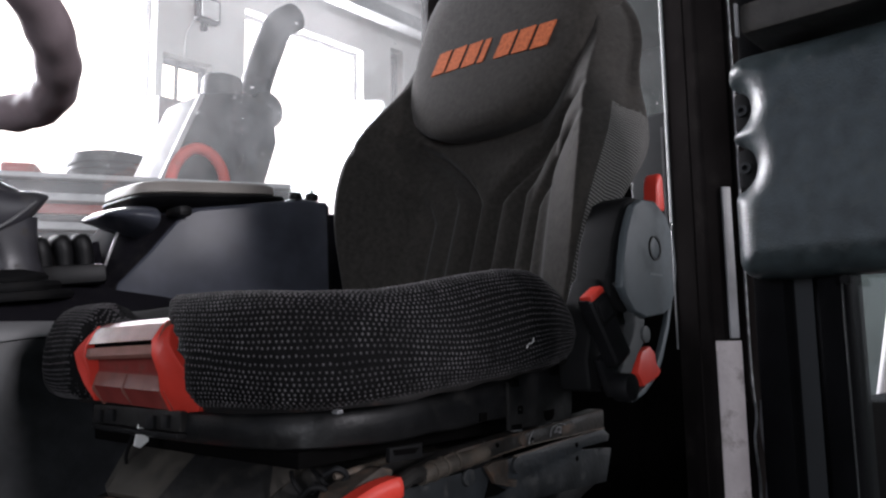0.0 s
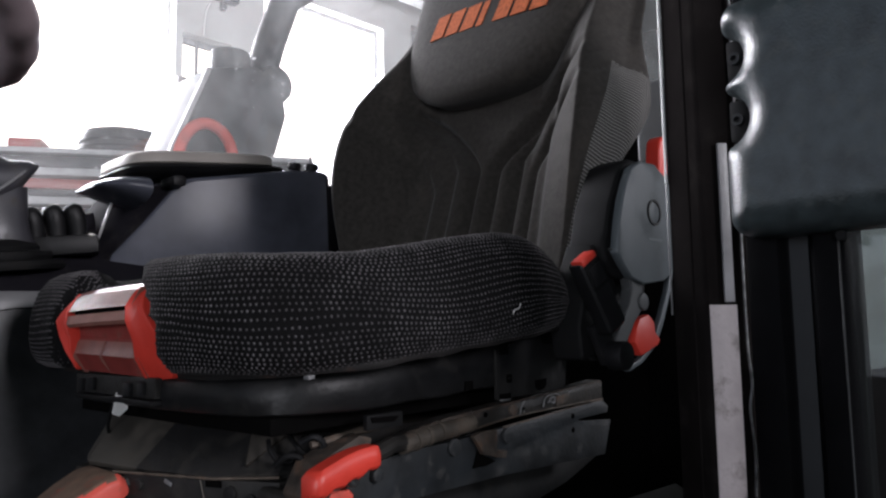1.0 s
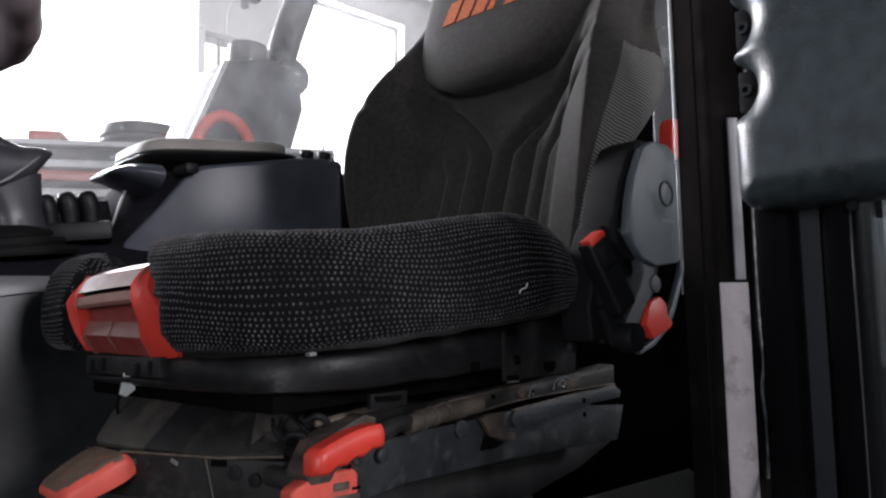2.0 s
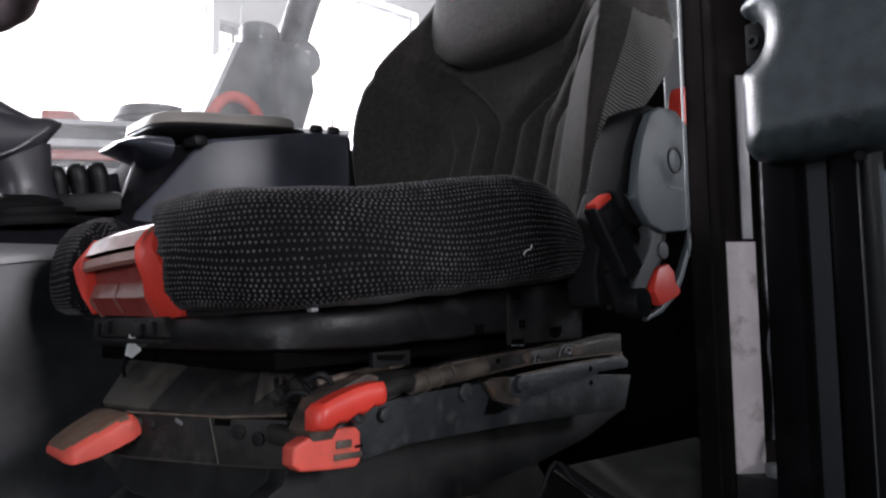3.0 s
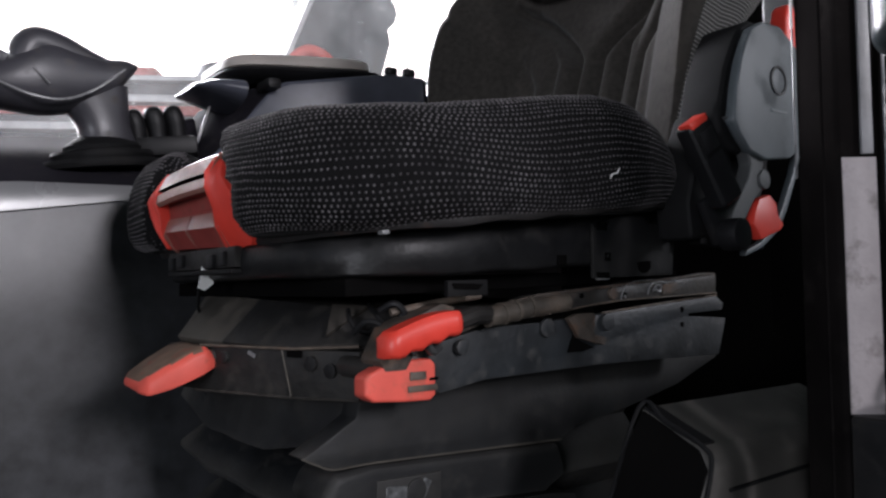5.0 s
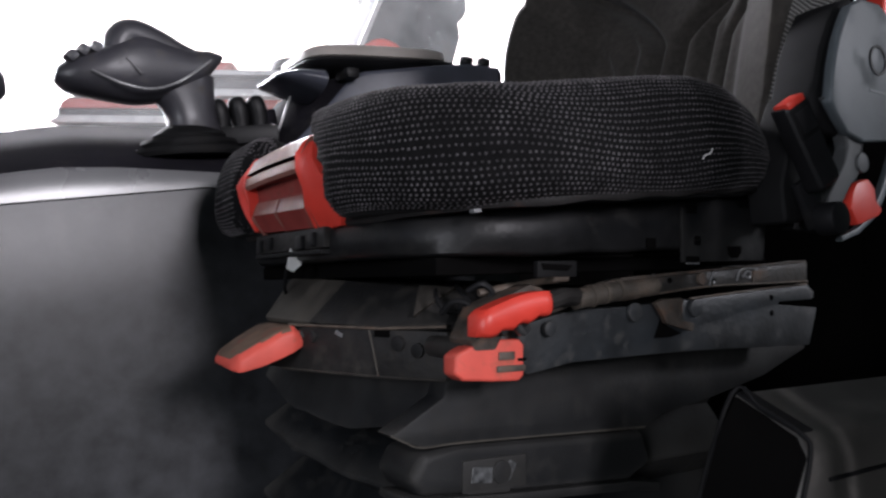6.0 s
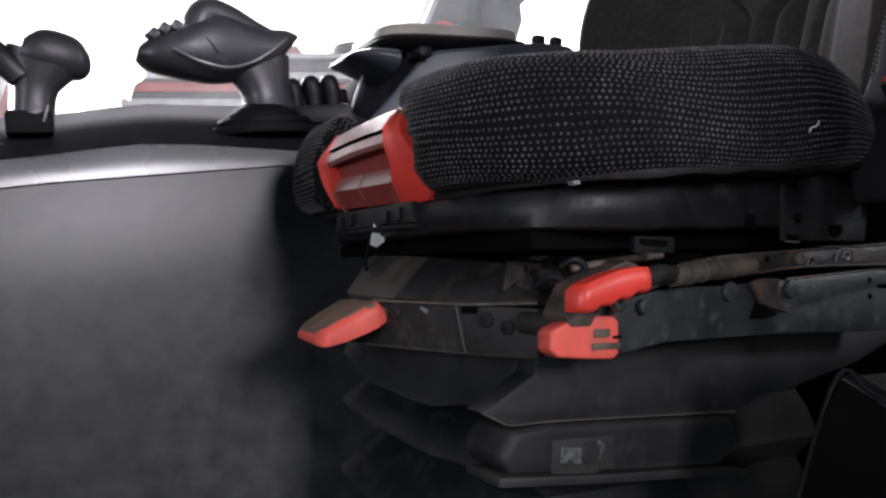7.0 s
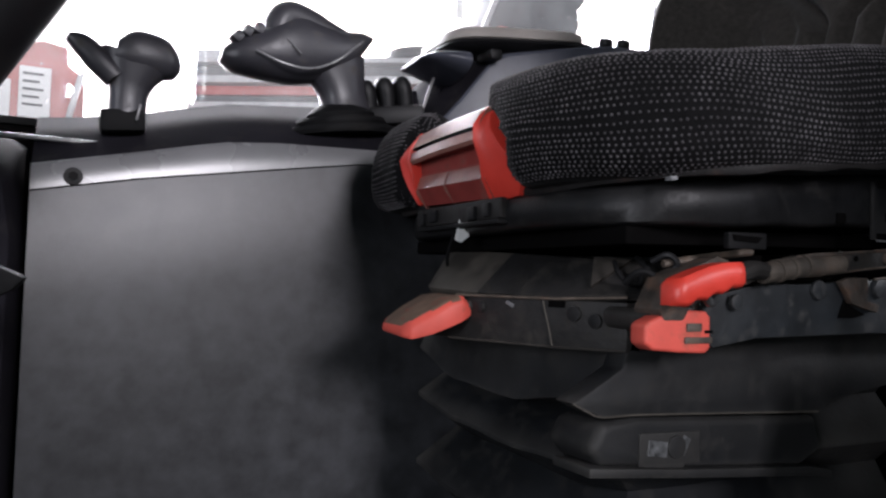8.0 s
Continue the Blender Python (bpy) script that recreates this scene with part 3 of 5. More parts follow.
part("foot_bracket", box(0.913, 0.975, 0.402, 0.442, 1.23, 1.300, 0.004, 3), M_FRAME, pil)
part("bolt", disc((0.928, 0.412, 1.300), (0, 0, 1), 0.0085, 0.012, 12, 0.002), M_EDGE, pil)

# ---- open door ----
door = thing("door_1", (0.88, 0.36, 1.0), "open black cab door with moulded dark trim and bare glass", "door", kind="structure")
part("door_post", prism([(0.862, 0.383), (0.862, 0.356), (0.872, 0.350), (0.872, 0.334), (0.860, 0.328), (0.860, 0.308), (0.868, 0.303), (0.905, 0.303), (0.905, 0.383)], "z", 0.75, 2.5, 0.004), M_DOORPOST, door)
# paler strip for the lit groove, thin line for the edge highlight
part("lit_groove_strip", box(0.8705, 0.8735, 0.3345, 0.3495, 0.76, 2.49), M_GROOVE, door)
part("post_highlight", tube([(0.8605, 0.3085, 0.8), (0.8605, 0.3085, 2.45)], 0.0009, 6), M_GROOVE, door)
part("bottom_rail", box(0.865, 0.90, -0.55, 0.293, 0.75, 0.86, 0.006), M_DOORPOST, door)
part("top_rail", box(0.865, 0.90, -0.55, 0.293, 2.42, 2.5, 0.006), M_DOORPOST, door)
part("door_post", box(0.865, 0.90, -0.60, -0.552, 0.75, 2.5, 0.006), M_DOORPOST, door)
dp = part("pane", box(0.880, 0.885, -0.55, 0.302, 0.862, 2.418), M_DOORGLASS, door, smooth=0)
dp.visible_shadow = False


def trim_depth(y, z):
    """How far inside the trim's outline a point lies: a rounded board with two bites for the hinge bolts."""
    cy, cz, hy, hz, r = 0.0385, 1.662, 0.3465, 0.101, 0.018
    qy, qz = abs(y - cy) - hy + r, abs(z - cz) - hz + r
    d = -(math.hypot(max(qy, 0), max(qz, 0)) + min(max(qy, qz), 0) - r)
    for zc, rr in ((1.6615, 0.0235), (1.7145, 0.0215)):
        c = math.hypot(y - 0.3885, z - zc) - rr
        h = max(0.006 - abs(d - c), 0) / 0.006
        d = min(d, c) - h * h * 0.006 / 4
    return d


def door_trim():
    """A soft edged board; its skin rolls back round the whole outline."""
    ys = [-0.310, -0.306, -0.300, -0.293] + [-0.25 + 0.05 * k for k in range(12)] + [0.307 + 0.0022 * k for k in range(37)]
    zs = [1.559 + 0.0025 * k for k in range(99)]
    bm, roll = bmesh.new(), 0.027
    vs, ds = {}, {}
    for i, y in enumerate(ys):
        for j, z in enumerate(zs):
            ds[i, j] = trim_depth(y, z)
    for i in range(len(ys) - 1):
        for j in range(len(zs) - 1):
            corner = [(i, j), (i + 1, j), (i + 1, j + 1), (i, j + 1)]
            if max(ds[c] for c in corner) <= 0:
                continue
            for c in corner:
                if c in vs:
                    continue
                y, z, d = ys[c[0]], zs[c[1]], ds[c]
                for _ in range(3):
                    if d < 0:
                        gy, gz = (trim_depth(y + 1e-4, z) - trim_depth(y - 1e-4, z)) / 2e-4, (trim_depth(y, z + 1e-4) - trim_depth(y, z - 1e-4)) / 2e-4
                        g = max(gy * gy + gz * gz, 1e-3)
                        y, z = y - d * gy / g, z - d * gz / g
                        d = trim_depth(y, z)
                d = max(d, 0)
                x = 0.822 + (roll - math.sqrt(max(0, roll ** 2 - (roll - d) ** 2)) if d < roll else 0)
                vs[c] = bm.verts.new((x, y, z))
            bm.faces.new([vs[c] for c in corner])
    edge = [e for e in bm.edges if len(e.link_faces) == 1]
    out = bmesh.ops.extrude_edge_only(bm, edges=edge)
    for v in out["geom"]:
        if isinstance(v, bmesh.types.BMVert):
            v.co.x = 0.868
    return bm


part("trim_pad", door_trim(), M_PAD, door, "moulded dark grey door trim", smooth=70)
part("upper_rail", box(0.80, 0.86, -0.30, 0.357, 1.767, 1.795, 0.006), M_BAR, door)
# pale strip added where light shows between door post and rail
part("rail_end", box(0.7985, 0.803, 0.3575, 0.3600, 1.766, 1.796, 0.0008), M_EDGE, door, "pale strip for the bright gap at the rail's end")
for z in (1.6615, 1.7145):
    b = part("hinge_plate", box(0.848, 0.862, 0.366, 0.384, z - 0.018, z + 0.018, 0.003), M_RUBBER, door)
    part("bolt", ring((0.8475, 0.3755, z), (-1, 0, 0), 0.0052, 0.0026, 0.005), M_GROOVE, b)
part("clip", disc((0.855, 0.303, 1.557), (-1, 0, 0), 0.004, 0.006, 10), M_RUBBER, door)

# what stands behind the open door
solid("guard_post", prism([(0.90, 0.0), (0.865, 1.07), (0.83, 1.12), (0.76, 1.15), (0.60, 1.16), (0.60, 0.0)], "x", 2.72, 2.90, 0.02), M_REDDUST, "red upright guard post on the hall floor", "guard post")
solid("support_strut", tube([(3.12, 1.055, 0.0), (3.12, 0.866, 0.99), (3.12, 0.78, 1.44), (3.12, 0.66, 2.07)], 0.022, 12), M_GREYMETAL, "pale grey slanting strut standing behind the guard post", "strut")

# belt post behind the seat
post = thing("belt_post", (1.47, 0.75, FLOOR), "dark grey belt post with a pale edge behind the seat", "post", kind="structure")
part("post_body", box(1.44, 1.50, 0.69, 0.81, 1.66, 1.93, 0.012, 3), M_POST, post)
# lower half near-black: shade behind the seat put into its colour
part("post_foot", box(1.442, 1.498, 0.692, 0.808, FLOOR, 1.668, 0.006), M_SHADE, post)
part("edge_strip", box(1.437, 1.4395, 0.738, 0.742, 1.68, 1.90, 0.0005), M_EDGE, post)


# ---- driver's seat ----
YC = 0.905
YQ = 0.9035
seat = thing("driver_seat", (0.82, YC, FLOOR), "worn black cloth suspension seat with red levers", "seat")


def cushion_rings(n=160):
    """Rings from the lower edge over the bulge of the bolster to the hollow middle, with a bay for the front grip."""
    prof = [(0.040, 1.452, 0), (0.026, 1.453, 0), (0.012, 1.459, 0.0), (0.004, 1.470, 0), (0.0, 1.487, 0.05), (0.0005, 1.503, 0.2), (0.004, 1.518, 0.45), (0.012, 1.532, 0.75),
            (0.024, 1.542, 0.94), (0.038, 1.5475, 1.0), (0.056, 1.548, 1.0), (0.08, 1.544, 1.0), (0.11, 1.536, 1.0), (0.15, 1.527, 1.0), (0.20, 1.521, 1.0), (0.235, 1.519, 1.0)]
    rise = [(0.53, 0.017), (0.56, 0.0155), (0.60, 0.0115), (0.66, 0.0135), (0.72, 0.0235), (0.79, 0.0365), (0.85, 0.046), (0.90, 0.0465), (0.94, 0.038), (0.97, 0.026), (1.045, -0.01)]
    base, rings = superloop(0.538, 1.045, 0.612, 1.195, 3.6, n, 9.0), []
    for r, (inset, z, top) in enumerate(prof):
        row = []
        for x, y in base:
            nx, ny = max(-1, min(1, (x - 0.7915) / 0.2535)), max(-1, min(1, (y - YQ) / 0.2915))
            px, py = 0.7915 + nx * (0.2535 - inset * (0.6 if nx < 0 else 1)), YQ + ny * (0.2915 - inset)
            pz = z + top * lerp_table(rise, px)
            pz += (1 - top) * max(0, px - 0.60) * (0.090 if r < 5 else 0.05)
            low = 1 - top
            bay = max(0.0, 1 - ((py - 0.936 + 0.012 * low) / (0.075 + 0.050 * low)) ** 10) if px < 0.66 else 0.0
            px += (0.036 + 0.012 * low) * bay * (1 - top * 0.6) * max(0, (0.60 - px) / 0.062)
            pz -= 0.022 * bay * top * min(1.0, max(0.0, (0.66 - px) / 0.08))
            row.append(Vector((px, py, pz)))
        rings.append(row)
    return rings


def cushion_dots(rings, pitch=0.0056, rows=0.0048):
    """Small raised domes in staggered rows over the part of the cover that faces the door and the front."""
    n = len(rings[0])
    arc = [0.0]
    for a, b in zip(rings, rings[1:]):
        arc.append(arc[-1] + sum((p - q).length for p, q in zip(a, b)) / n)
    run = [0.0]
    for k in range(n):
        run.append(run[-1] + (rings[6][(k + 1) % n] - rings[6][k]).length)
    rnd = random.Random(7)

    def place(u, v):
        r = max(0, min(len(rings) - 2, int(np.searchsorted(arc, v)) - 1))
        k = max(0, min(n - 1, int(np.searchsorted(run, u)) - 1))
        f, g = (v - arc[r]) / (arc[r + 1] - arc[r]), (u - run[k]) / (run[k + 1] - run[k])
        a, b, c, d = rings[r][k], rings[r][(k + 1) % n], rings[r + 1][k], rings[r + 1][(k + 1) % n]
        e1, e2 = (b - a).lerp(d - c, f), (c - a).lerp(d - b, g)
        return a.lerp(b, g).lerp(c.lerp(d, g), f), e1.normalized(), e1.cross(e2).normalized()
    verts, faces = [], []
    j = 0
    v = arc[1]
    while v < arc[11]:
        u = (0.5 * pitch if j % 2 else 0.0) + 0.001
        while u < run[-1] - 0.001:
            uu = u + 0.0009 * math.sin(9 * v / 0.02 + u * 17) + rnd.uniform(-0.0005, 0.0005)
            vv = v + 0.0042 * math.sin(u * 11 + 1.0) + 0.0024 * math.sin(u * 27 + v * 40) + rnd.uniform(-0.0003, 0.0003)
            u += pitch
            p, e, nm = place(max(0.0, min(run[-1] - 1e-4, uu)), max(arc[1], vv))
            if p.y > 0.80 and p.x > 0.60 or p.x > 1.0:
                continue
            if nm.dot(Vector((0.79, 0.9, 1.45)) - p) > 0:
                nm = -nm
            w = nm.cross(e)
            # smaller dots rearward and below: the shade there put into their size
            worn = min(1.0, max(0.0, (p.x - 0.76) / 0.16)) * min(1.0, max(0.0, (1.575 - p.z) / 0.05))
            size = rnd.uniform(0.85, 1.12) * (1 - 0.4 * worn)
            i = len(verts)
            for rad, h in ((0.0016, -0.0004), (0.0011, 0.0007)):
                for q in range(6):
                    t = math.pi * q / 3
                    verts.append(p + size * rad * (math.cos(t) * e * 0.85 + math.sin(t) * w) + nm * h)
            verts.append(p + nm * 0.0010)
            for q in range(6):
                m = (q + 1) % 6
                faces.append((i + q, i + m, i + 6 + m, i + 6 + q))
                faces.append((i + 6 + q, i + 6 + m, i + 12))
        v += rows
        j += 1
    bm = bmesh.new()
    made = [bm.verts.new(p) for p in verts]
    for f in faces:
        bm.faces.new([made[k] for k in f])
    return bm


CUSHION = cushion_rings()
body = loft(CUSHION, cap=False)
body.faces.new(list(body.verts)[-160:])
body.faces.new(list(body.verts)[:160][::-1])
pad = part("cushion", body, M_KNIT, seat, "black knitted cushion with rows of pale dots", smooth=60)
tagged(part("dots", cushion_dots(CUSHION), M_DOTS, pad, "raised pale knitted dots", smooth=60), kind="stuff")
band_rings = []
for x, y in superloop(0.574, 1.035, 0.631, 1.165, 3.9, 110, 9.0):
    zc, d = 1.457 + 0.11 * max(-0.02, x - 0.6), (Vector((x, y)) - Vector((0.80, 0.90))).normalized()
    wob = 0.0012 * math.sin(x * 90 + y * 60)
    band_rings.append([Vector((x + d.x * o, y + d.y * o, zc + h + wob)) for o, h in ((-0.004, -0.0085), (0.001, -0.0080), (0.0035, -0.004), (0.003, 0.004), (0.0, 0.0075), (-0.006, 0.0085))])
band_rings.append(band_rings[0])
band = loft(band_rings, cap=False)
bmesh.ops.remove_doubles(band, verts=band.verts[:], dist=1e-5)
part("cushion_band", band, M_BAND, seat, "stained dark band along the cushion's foot", smooth=50)
part("band_clip", box_at(pose(0.615, 0.664, 1.4505, 0, -8, 0), 0.007, 0.008, 0.0035, 0.0012), M_EDGE, seat)
part("thread", tube(smooth_curve([(0.8285, 0.6105, 1.5045), (0.8305, 0.6095, 1.5085), (0.834, 0.609, 1.5095), (0.837, 0.6085, 1.511), (0.8385, 0.608, 1.515)], 4), 0.00045, 6), M_WHITE, seat, "loose white thread")

HALF = [(1.48, 0.225), (1.56, 0.240), (1.62, 0.252), (1.68, 0.268), (1.74, 0.284), (1.80, 0.296), (1.85, 0.302), (1.89, 0.300), (1.925, 0.284), (1.97, 0.260), (2.01, 0.244), (2.10, 0.234), (2.18, 0.214), (2.23, 0.185), (2.262, 0.14), (2.275, 0.10)]
BOLSTER = [(1.48, 0.035), (1.56, 0.045), (1.62, 0.062), (1.68, 0.088), (1.75, 0.112), (1.82, 0.120), (1.87, 0.112), (1.92, 0.092), (1.96, 0.07), (2.0, 0.045), (2.1, 0.02), (2.2, 0.01), (2.275, 0.0)]
DEEP = [(1.48, 0.05), (1.75, 0.098), (1.82, 0.102), (1.88, 0.082), (1.93, 0.048), (1.97, 0.040), (2.05, 0.050), (2.275, 0.050)]
PEAK = [(1.48, 0.93), (1.62, 0.93), (1.72, 0.88), (1.85, 0.80), (1.95, 0.80), (2.1, 0.85), (2.275, 0.9)]


# the side by the door stands lower at its shoulder and is deeper
HALF_NEAR = [(1.48, 0.212), (1.56, 0.226), (1.62, 0.237), (1.68, 0.252), (1.74, 0.267), (1.80, 0.275), (1.85, 0.265), (1.89, 0.244), (1.94, 0.238), (1.98, 0.234), (2.01, 0.226), (2.04, 0.210), (2.07, 0.195), (2.12, 0.15), (2.275, 0.08)]
BOLSTER_NEAR = [(1.48, 0.035), (1.56, 0.045), (1.62, 0.062), (1.68, 0.088), (1.75, 0.106), (1.81, 0.108), (1.86, 0.094), (1.91, 0.064), (1.97, 0.044), (2.04, 0.03), (2.10, 0.03), (2.18, 0.02), (2.275, 0.0)]
PEAK_NEAR = [(1.48, 0.96), (1.62, 0.95), (1.71, 0.92), (1.78, 0.88), (1.85, 0.85), (1.90, 0.86), (1.95, 0.88), (2.275, 0.88)]
ROLL_NEAR = [(1.48, 0.0), (1.72, 0.0), (1.96, 0.026), (2.01, 0.026), (2.275, 0.02)]
DEEP_NEAR = [(1.48, 0.010), (1.66, 0.016), (1.70, 0.035), (1.74, 0.068), (1.78, 0.092), (1.82, 0.085), (1.85, 0.045), (1.88, 0.012), (1.93, 0.012), (2.01, 0.020), (2.275, 0.030)]


def face_x(z):
    return 1.065 + (z - 1.55) * 0.318


def soft(table, z, w=0.015):
    return sum(lerp_table(table, z + w * d) for d in (-2, -1, 0, 1, 2)) / 5


def backrest():
    """Closed cross-sections in plan from below the cushion to the crown; channels are pressed into the face."""
    rings, zs = [], [1.48 + 0.0035 * k for k in range(223)] + [2.260, 2.266, 2.272, 2.275]
    nf, ns = 230, 10
    for z in zs:
        h, bo = soft(HALF, z) if z < 2.2 else lerp_table(HALF, z), soft(BOLSTER, z)
        hn, dn, bn = soft(HALF_NEAR, z, 0.024), soft(DEEP_NEAR, z, 0.024), soft(BOLSTER_NEAR, z, 0.034)
        roll = soft(ROLL_NEAR, z)
        crown = max(0.0, (z - 2.20) / 0.075)
        thick = (0.115 - 0.05 * min(1, crown) ** 2)
        deep = soft(DEEP, z)
        slim = min(1.0, max(0.12, (z - 1.665) / 0.23))
        fx = face_x(z) + 0.045 * min(1, crown) ** 2
        row = []
        for k in range(nf):
            u = -1 + 2 * k / (nf - 1)
            dy = u * (hn if u < 0 else h)
            a = abs(u)
            pk = soft(PEAK_NEAR, z, 0.03) if u < 0 else soft(PEAK, z)
            lo, mixed = (0.36, 0.35) if u < 0 else (0.44, 0.6)
            s = min(1, max(0, (a - lo) / (pk - lo)))
            s = mixed * s * s * (3 - 2 * s) + (1 - mixed) * s
            x = fx - (bn if u < 0 else bo) * s + (0.016 if u < 0 else 0) * max(0, (a - pk) / (1 - pk)) ** 1.3 + (0.012 + 0.45 * (1 - pk) * bo / 0.12 * 0.4) * max(0, (a - pk) / (1 - pk)) ** 1.6
            if u < 0 and a > pk:
                q = (a - pk) / (1 - pk)
                x += roll * (1 - math.sqrt(max(0.0, 1 - 0.96 * q * q)))
            # channels: straight below, sweeping outwards above
            if z < 1.92:
                for off, z0, depth, wid in ((0.022, 1.735, 0.034, 0.0105), (0.068, 1.745, 0.032, 0.0100), (0.112, 1.715, 0.028, 0.0095)):
                    g = off + (2.3 * max(0, z - z0) ** 1.35 if off < 0.03 else 1.5 * max(0, z - z0) ** 1.25)
                    fade = min(1, max(0, (z - 1.50) / 0.05)) * min(1, max(0, (1.90 - z) / 0.06))
                    slope = (3.1 * max(0, z - z0) ** 0.35 if off < 0.03 else 1.9 * max(0, z - z0) ** 0.25) if z > z0 else 0
                    if dy > 0 and off > 0.03:
                        fade *= 0.3
                    if dy < 0:
                        fade *= min(1.0, max(0.0, (0.225 - g) / 0.06))
                    x += depth * fade * math.exp(-((abs(dy) - g) / (wid * math.sqrt(1 + slope * slope))) ** 2)
                ridge = 0.150 + 0.25 * max(0, z - 1.80)
                x += 0.008 * math.exp(-((abs(dy) - ridge) / 0.012) ** 2) * min(1, max(0, (1.93 - z) / 0.06))
            row.append(Vector((x, YC + dy, z)))
        e = row[-1].x
        for k in range(1, ns + 1):
            t = k / (ns + 1)
            row.append(Vector((e + t * slim * deep, YC + h * (1 + 0.02 * math.sin(math.pi * t)), z)))
        xb = fx + thick
        for k in range(13):
            u = 1 - 2 * k / 12
            row.append(Vector((xb - 0.02 * abs(u) ** 3 + ((e + slim * deep if u > 0 else row[0].x + dn) - xb) * abs(u) ** 4, YC + u * (h if u > 0 else hn) * 0.97, z)))
        for k in range(ns, 0, -1):
            t = k / (ns + 1)
            row.append(Vector((row[0].x + t * dn, YC - hn * (1 + 0.055 * math.sin(math.pi * t)), z)))
        rings.append(row)
    bm = loft(rings)
    n = len(rings[0])
    bm.verts.index_update()
    lay = bm.loops.layers.uv.new("UVMap")
    for f in bm.faces:
        ks = [v.index % n for v in f.verts]
        z = sum(v.co.z for v in f.verts) / len(f.verts)
        side = len(ks) == 4 and (min(ks) >= nf - 1 and max(ks) <= nf + ns or min(ks) >= n - ns or (0 in ks and n - 1 in ks))
        cx, cy = sum(v.co.x for v in f.verts) / len(f.verts), sum(v.co.y for v in f.verts) / len(f.verts)
        rim = len(ks) == 4 and max(ks) < 5
        if (side or rim) and z < (1.872 - 0.45 * max(0.0, cx - 1.06) if cy < YC else 1.90):
            f.material_index = 1
        for lp in f.loops:
            lp[lay].uv = (lp.vert.co.x, lp.vert.co.z + 0.55 * lp.vert.co.x)
    return bm


back = part("backrest", backrest(), [M_SEAT, M_RIBS], seat, "dark backrest cloth with pressed channels", smooth=60)


def head_pad():
    """A thick rounded pad laid over the upper backrest."""
    n, rings = 72, []
    zc, hz, hy = 2.053, 0.194, 0.203
    for inset, out in ((0.0, -0.03), (0.0, 0.022), (0.004, 0.036), (0.014, 0.047), (0.032, 0.053), (0.07, 0.056), (0.12, 0.0575), (0.165, 0.058)):
        row = []
        for k in range(n):
            t = 2 * math.pi * k / n
            c, s = math.cos(t), math.sin(t)
            r = (abs(c) ** 3.2 + abs(s) ** 3.2) ** (-1 / 3.2)
            y, zz = YC + 0.006 + (hy - inset) * r * c, zc + (hz - inset) * r * s
            # the lower edge sags in the middle
            zz += 0.018 * max(0.0, 1 - inset / 0.06) * (abs(c) ** 2) * (min(1, -2.5 * s) if s < 0 else -0.4 * min(1, 2.5 * s))
            row.append(Vector((face_x(zz) - out - 0.012 + 0.25 * (y - YC) ** 2, y, zz)))
        rings.append(row)
    return loft(rings)


pad = part("head_pad", head_pad(), M_SEAT, seat, smooth=60)
for k in range(7):
    y0, z0 = 1.032 - 0.0368 * k, 1.991 - 0.0020 * k
    w = 0.030 if k != 3 else 0.013
    pts = [(y0, z0), (y0 - w, z0), (y0 - w - 0.012, z0 + 0.043), (y0 - 0.012, z0 + 0.043)]
    rows = []
    for d in (0.060, 0.0708):
        ring_pts = []
        for (ya, za), (yb, zb) in zip(pts, pts[1:] + pts[:1]):
            for t in (0, 0.25, 0.5, 0.75):
                y, z = ya + (yb - ya) * t, za + (zb - za) * t
                ring_pts.append(Vector((face_x(z) - d + 0.25 * (y - YC) ** 2, y, z)))
        rows.append(ring_pts)
    part("stitched_bar", loft(rows), M_LOGO, pad, "faded orange stitched mark")

# recliner cover, belt buckle and knobs on the near side
FACE = [(1.040, 1.683), (1.062, 1.694), (1.098, 1.696), (1.128, 1.680), (1.147, 1.652), (1.152, 1.615), (1.147, 1.582), (1.131, 1.557), (1.110, 1.547), (1.060, 1.541), (1.030, 1.548), (1.012, 1.564), (1.000, 1.577), (1.008, 1.616), (1.018, 1.645), (1.030, 1.668)]
cover = part("recliner_cover", prism(FACE, "y", 0.590, 0.602, 0.004, 3), M_COVER, seat, "grey blue plastic recliner cover")
part("cover_shell", prism([(1.040, 1.690), (1.024, 1.668), (1.007, 1.637), (0.996, 1.60), (0.990, 1.583), (0.996, 1.565), (1.018, 1.548), (1.06, 1.545), (1.13, 1.56), (1.148, 1.60), (1.146, 1.655), (1.10, 1.699), (1.06, 1.699)], "y", 0.603, 0.655, 0.008, 3), M_RUBBER, seat)
part("pivot_cap", ring((1.089, 0.5905, 1.632), (0, -1, 0), 0.0165, 0.0135, 0.0022), M_BLACK, cover)
part("pivot_cap", disc((1.089, 0.5915, 1.632), (0, -1, 0), 0.0132, 0.002, 24, 0.0005), M_COVER, cover)
part("embossed_line", box(1.072, 1.106, 0.5893, 0.5902, 1.596, 1.599), M_COVER, cover)
arm = part("recliner_arm", prism([(0.998, 1.582), (1.016, 1.568), (1.034, 1.553), (1.040, 1.535), (1.033, 1.518), (1.006, 1.486), (0.996, 1.470), (1.020, 1.466), (1.044, 1.495), (1.060, 1.508), (1.060, 1.524), (1.066, 1.538), (1.056, 1.548), (1.02, 1.585)], "y", 0.596, 0.612, 0.003, 3), M_POST, seat)
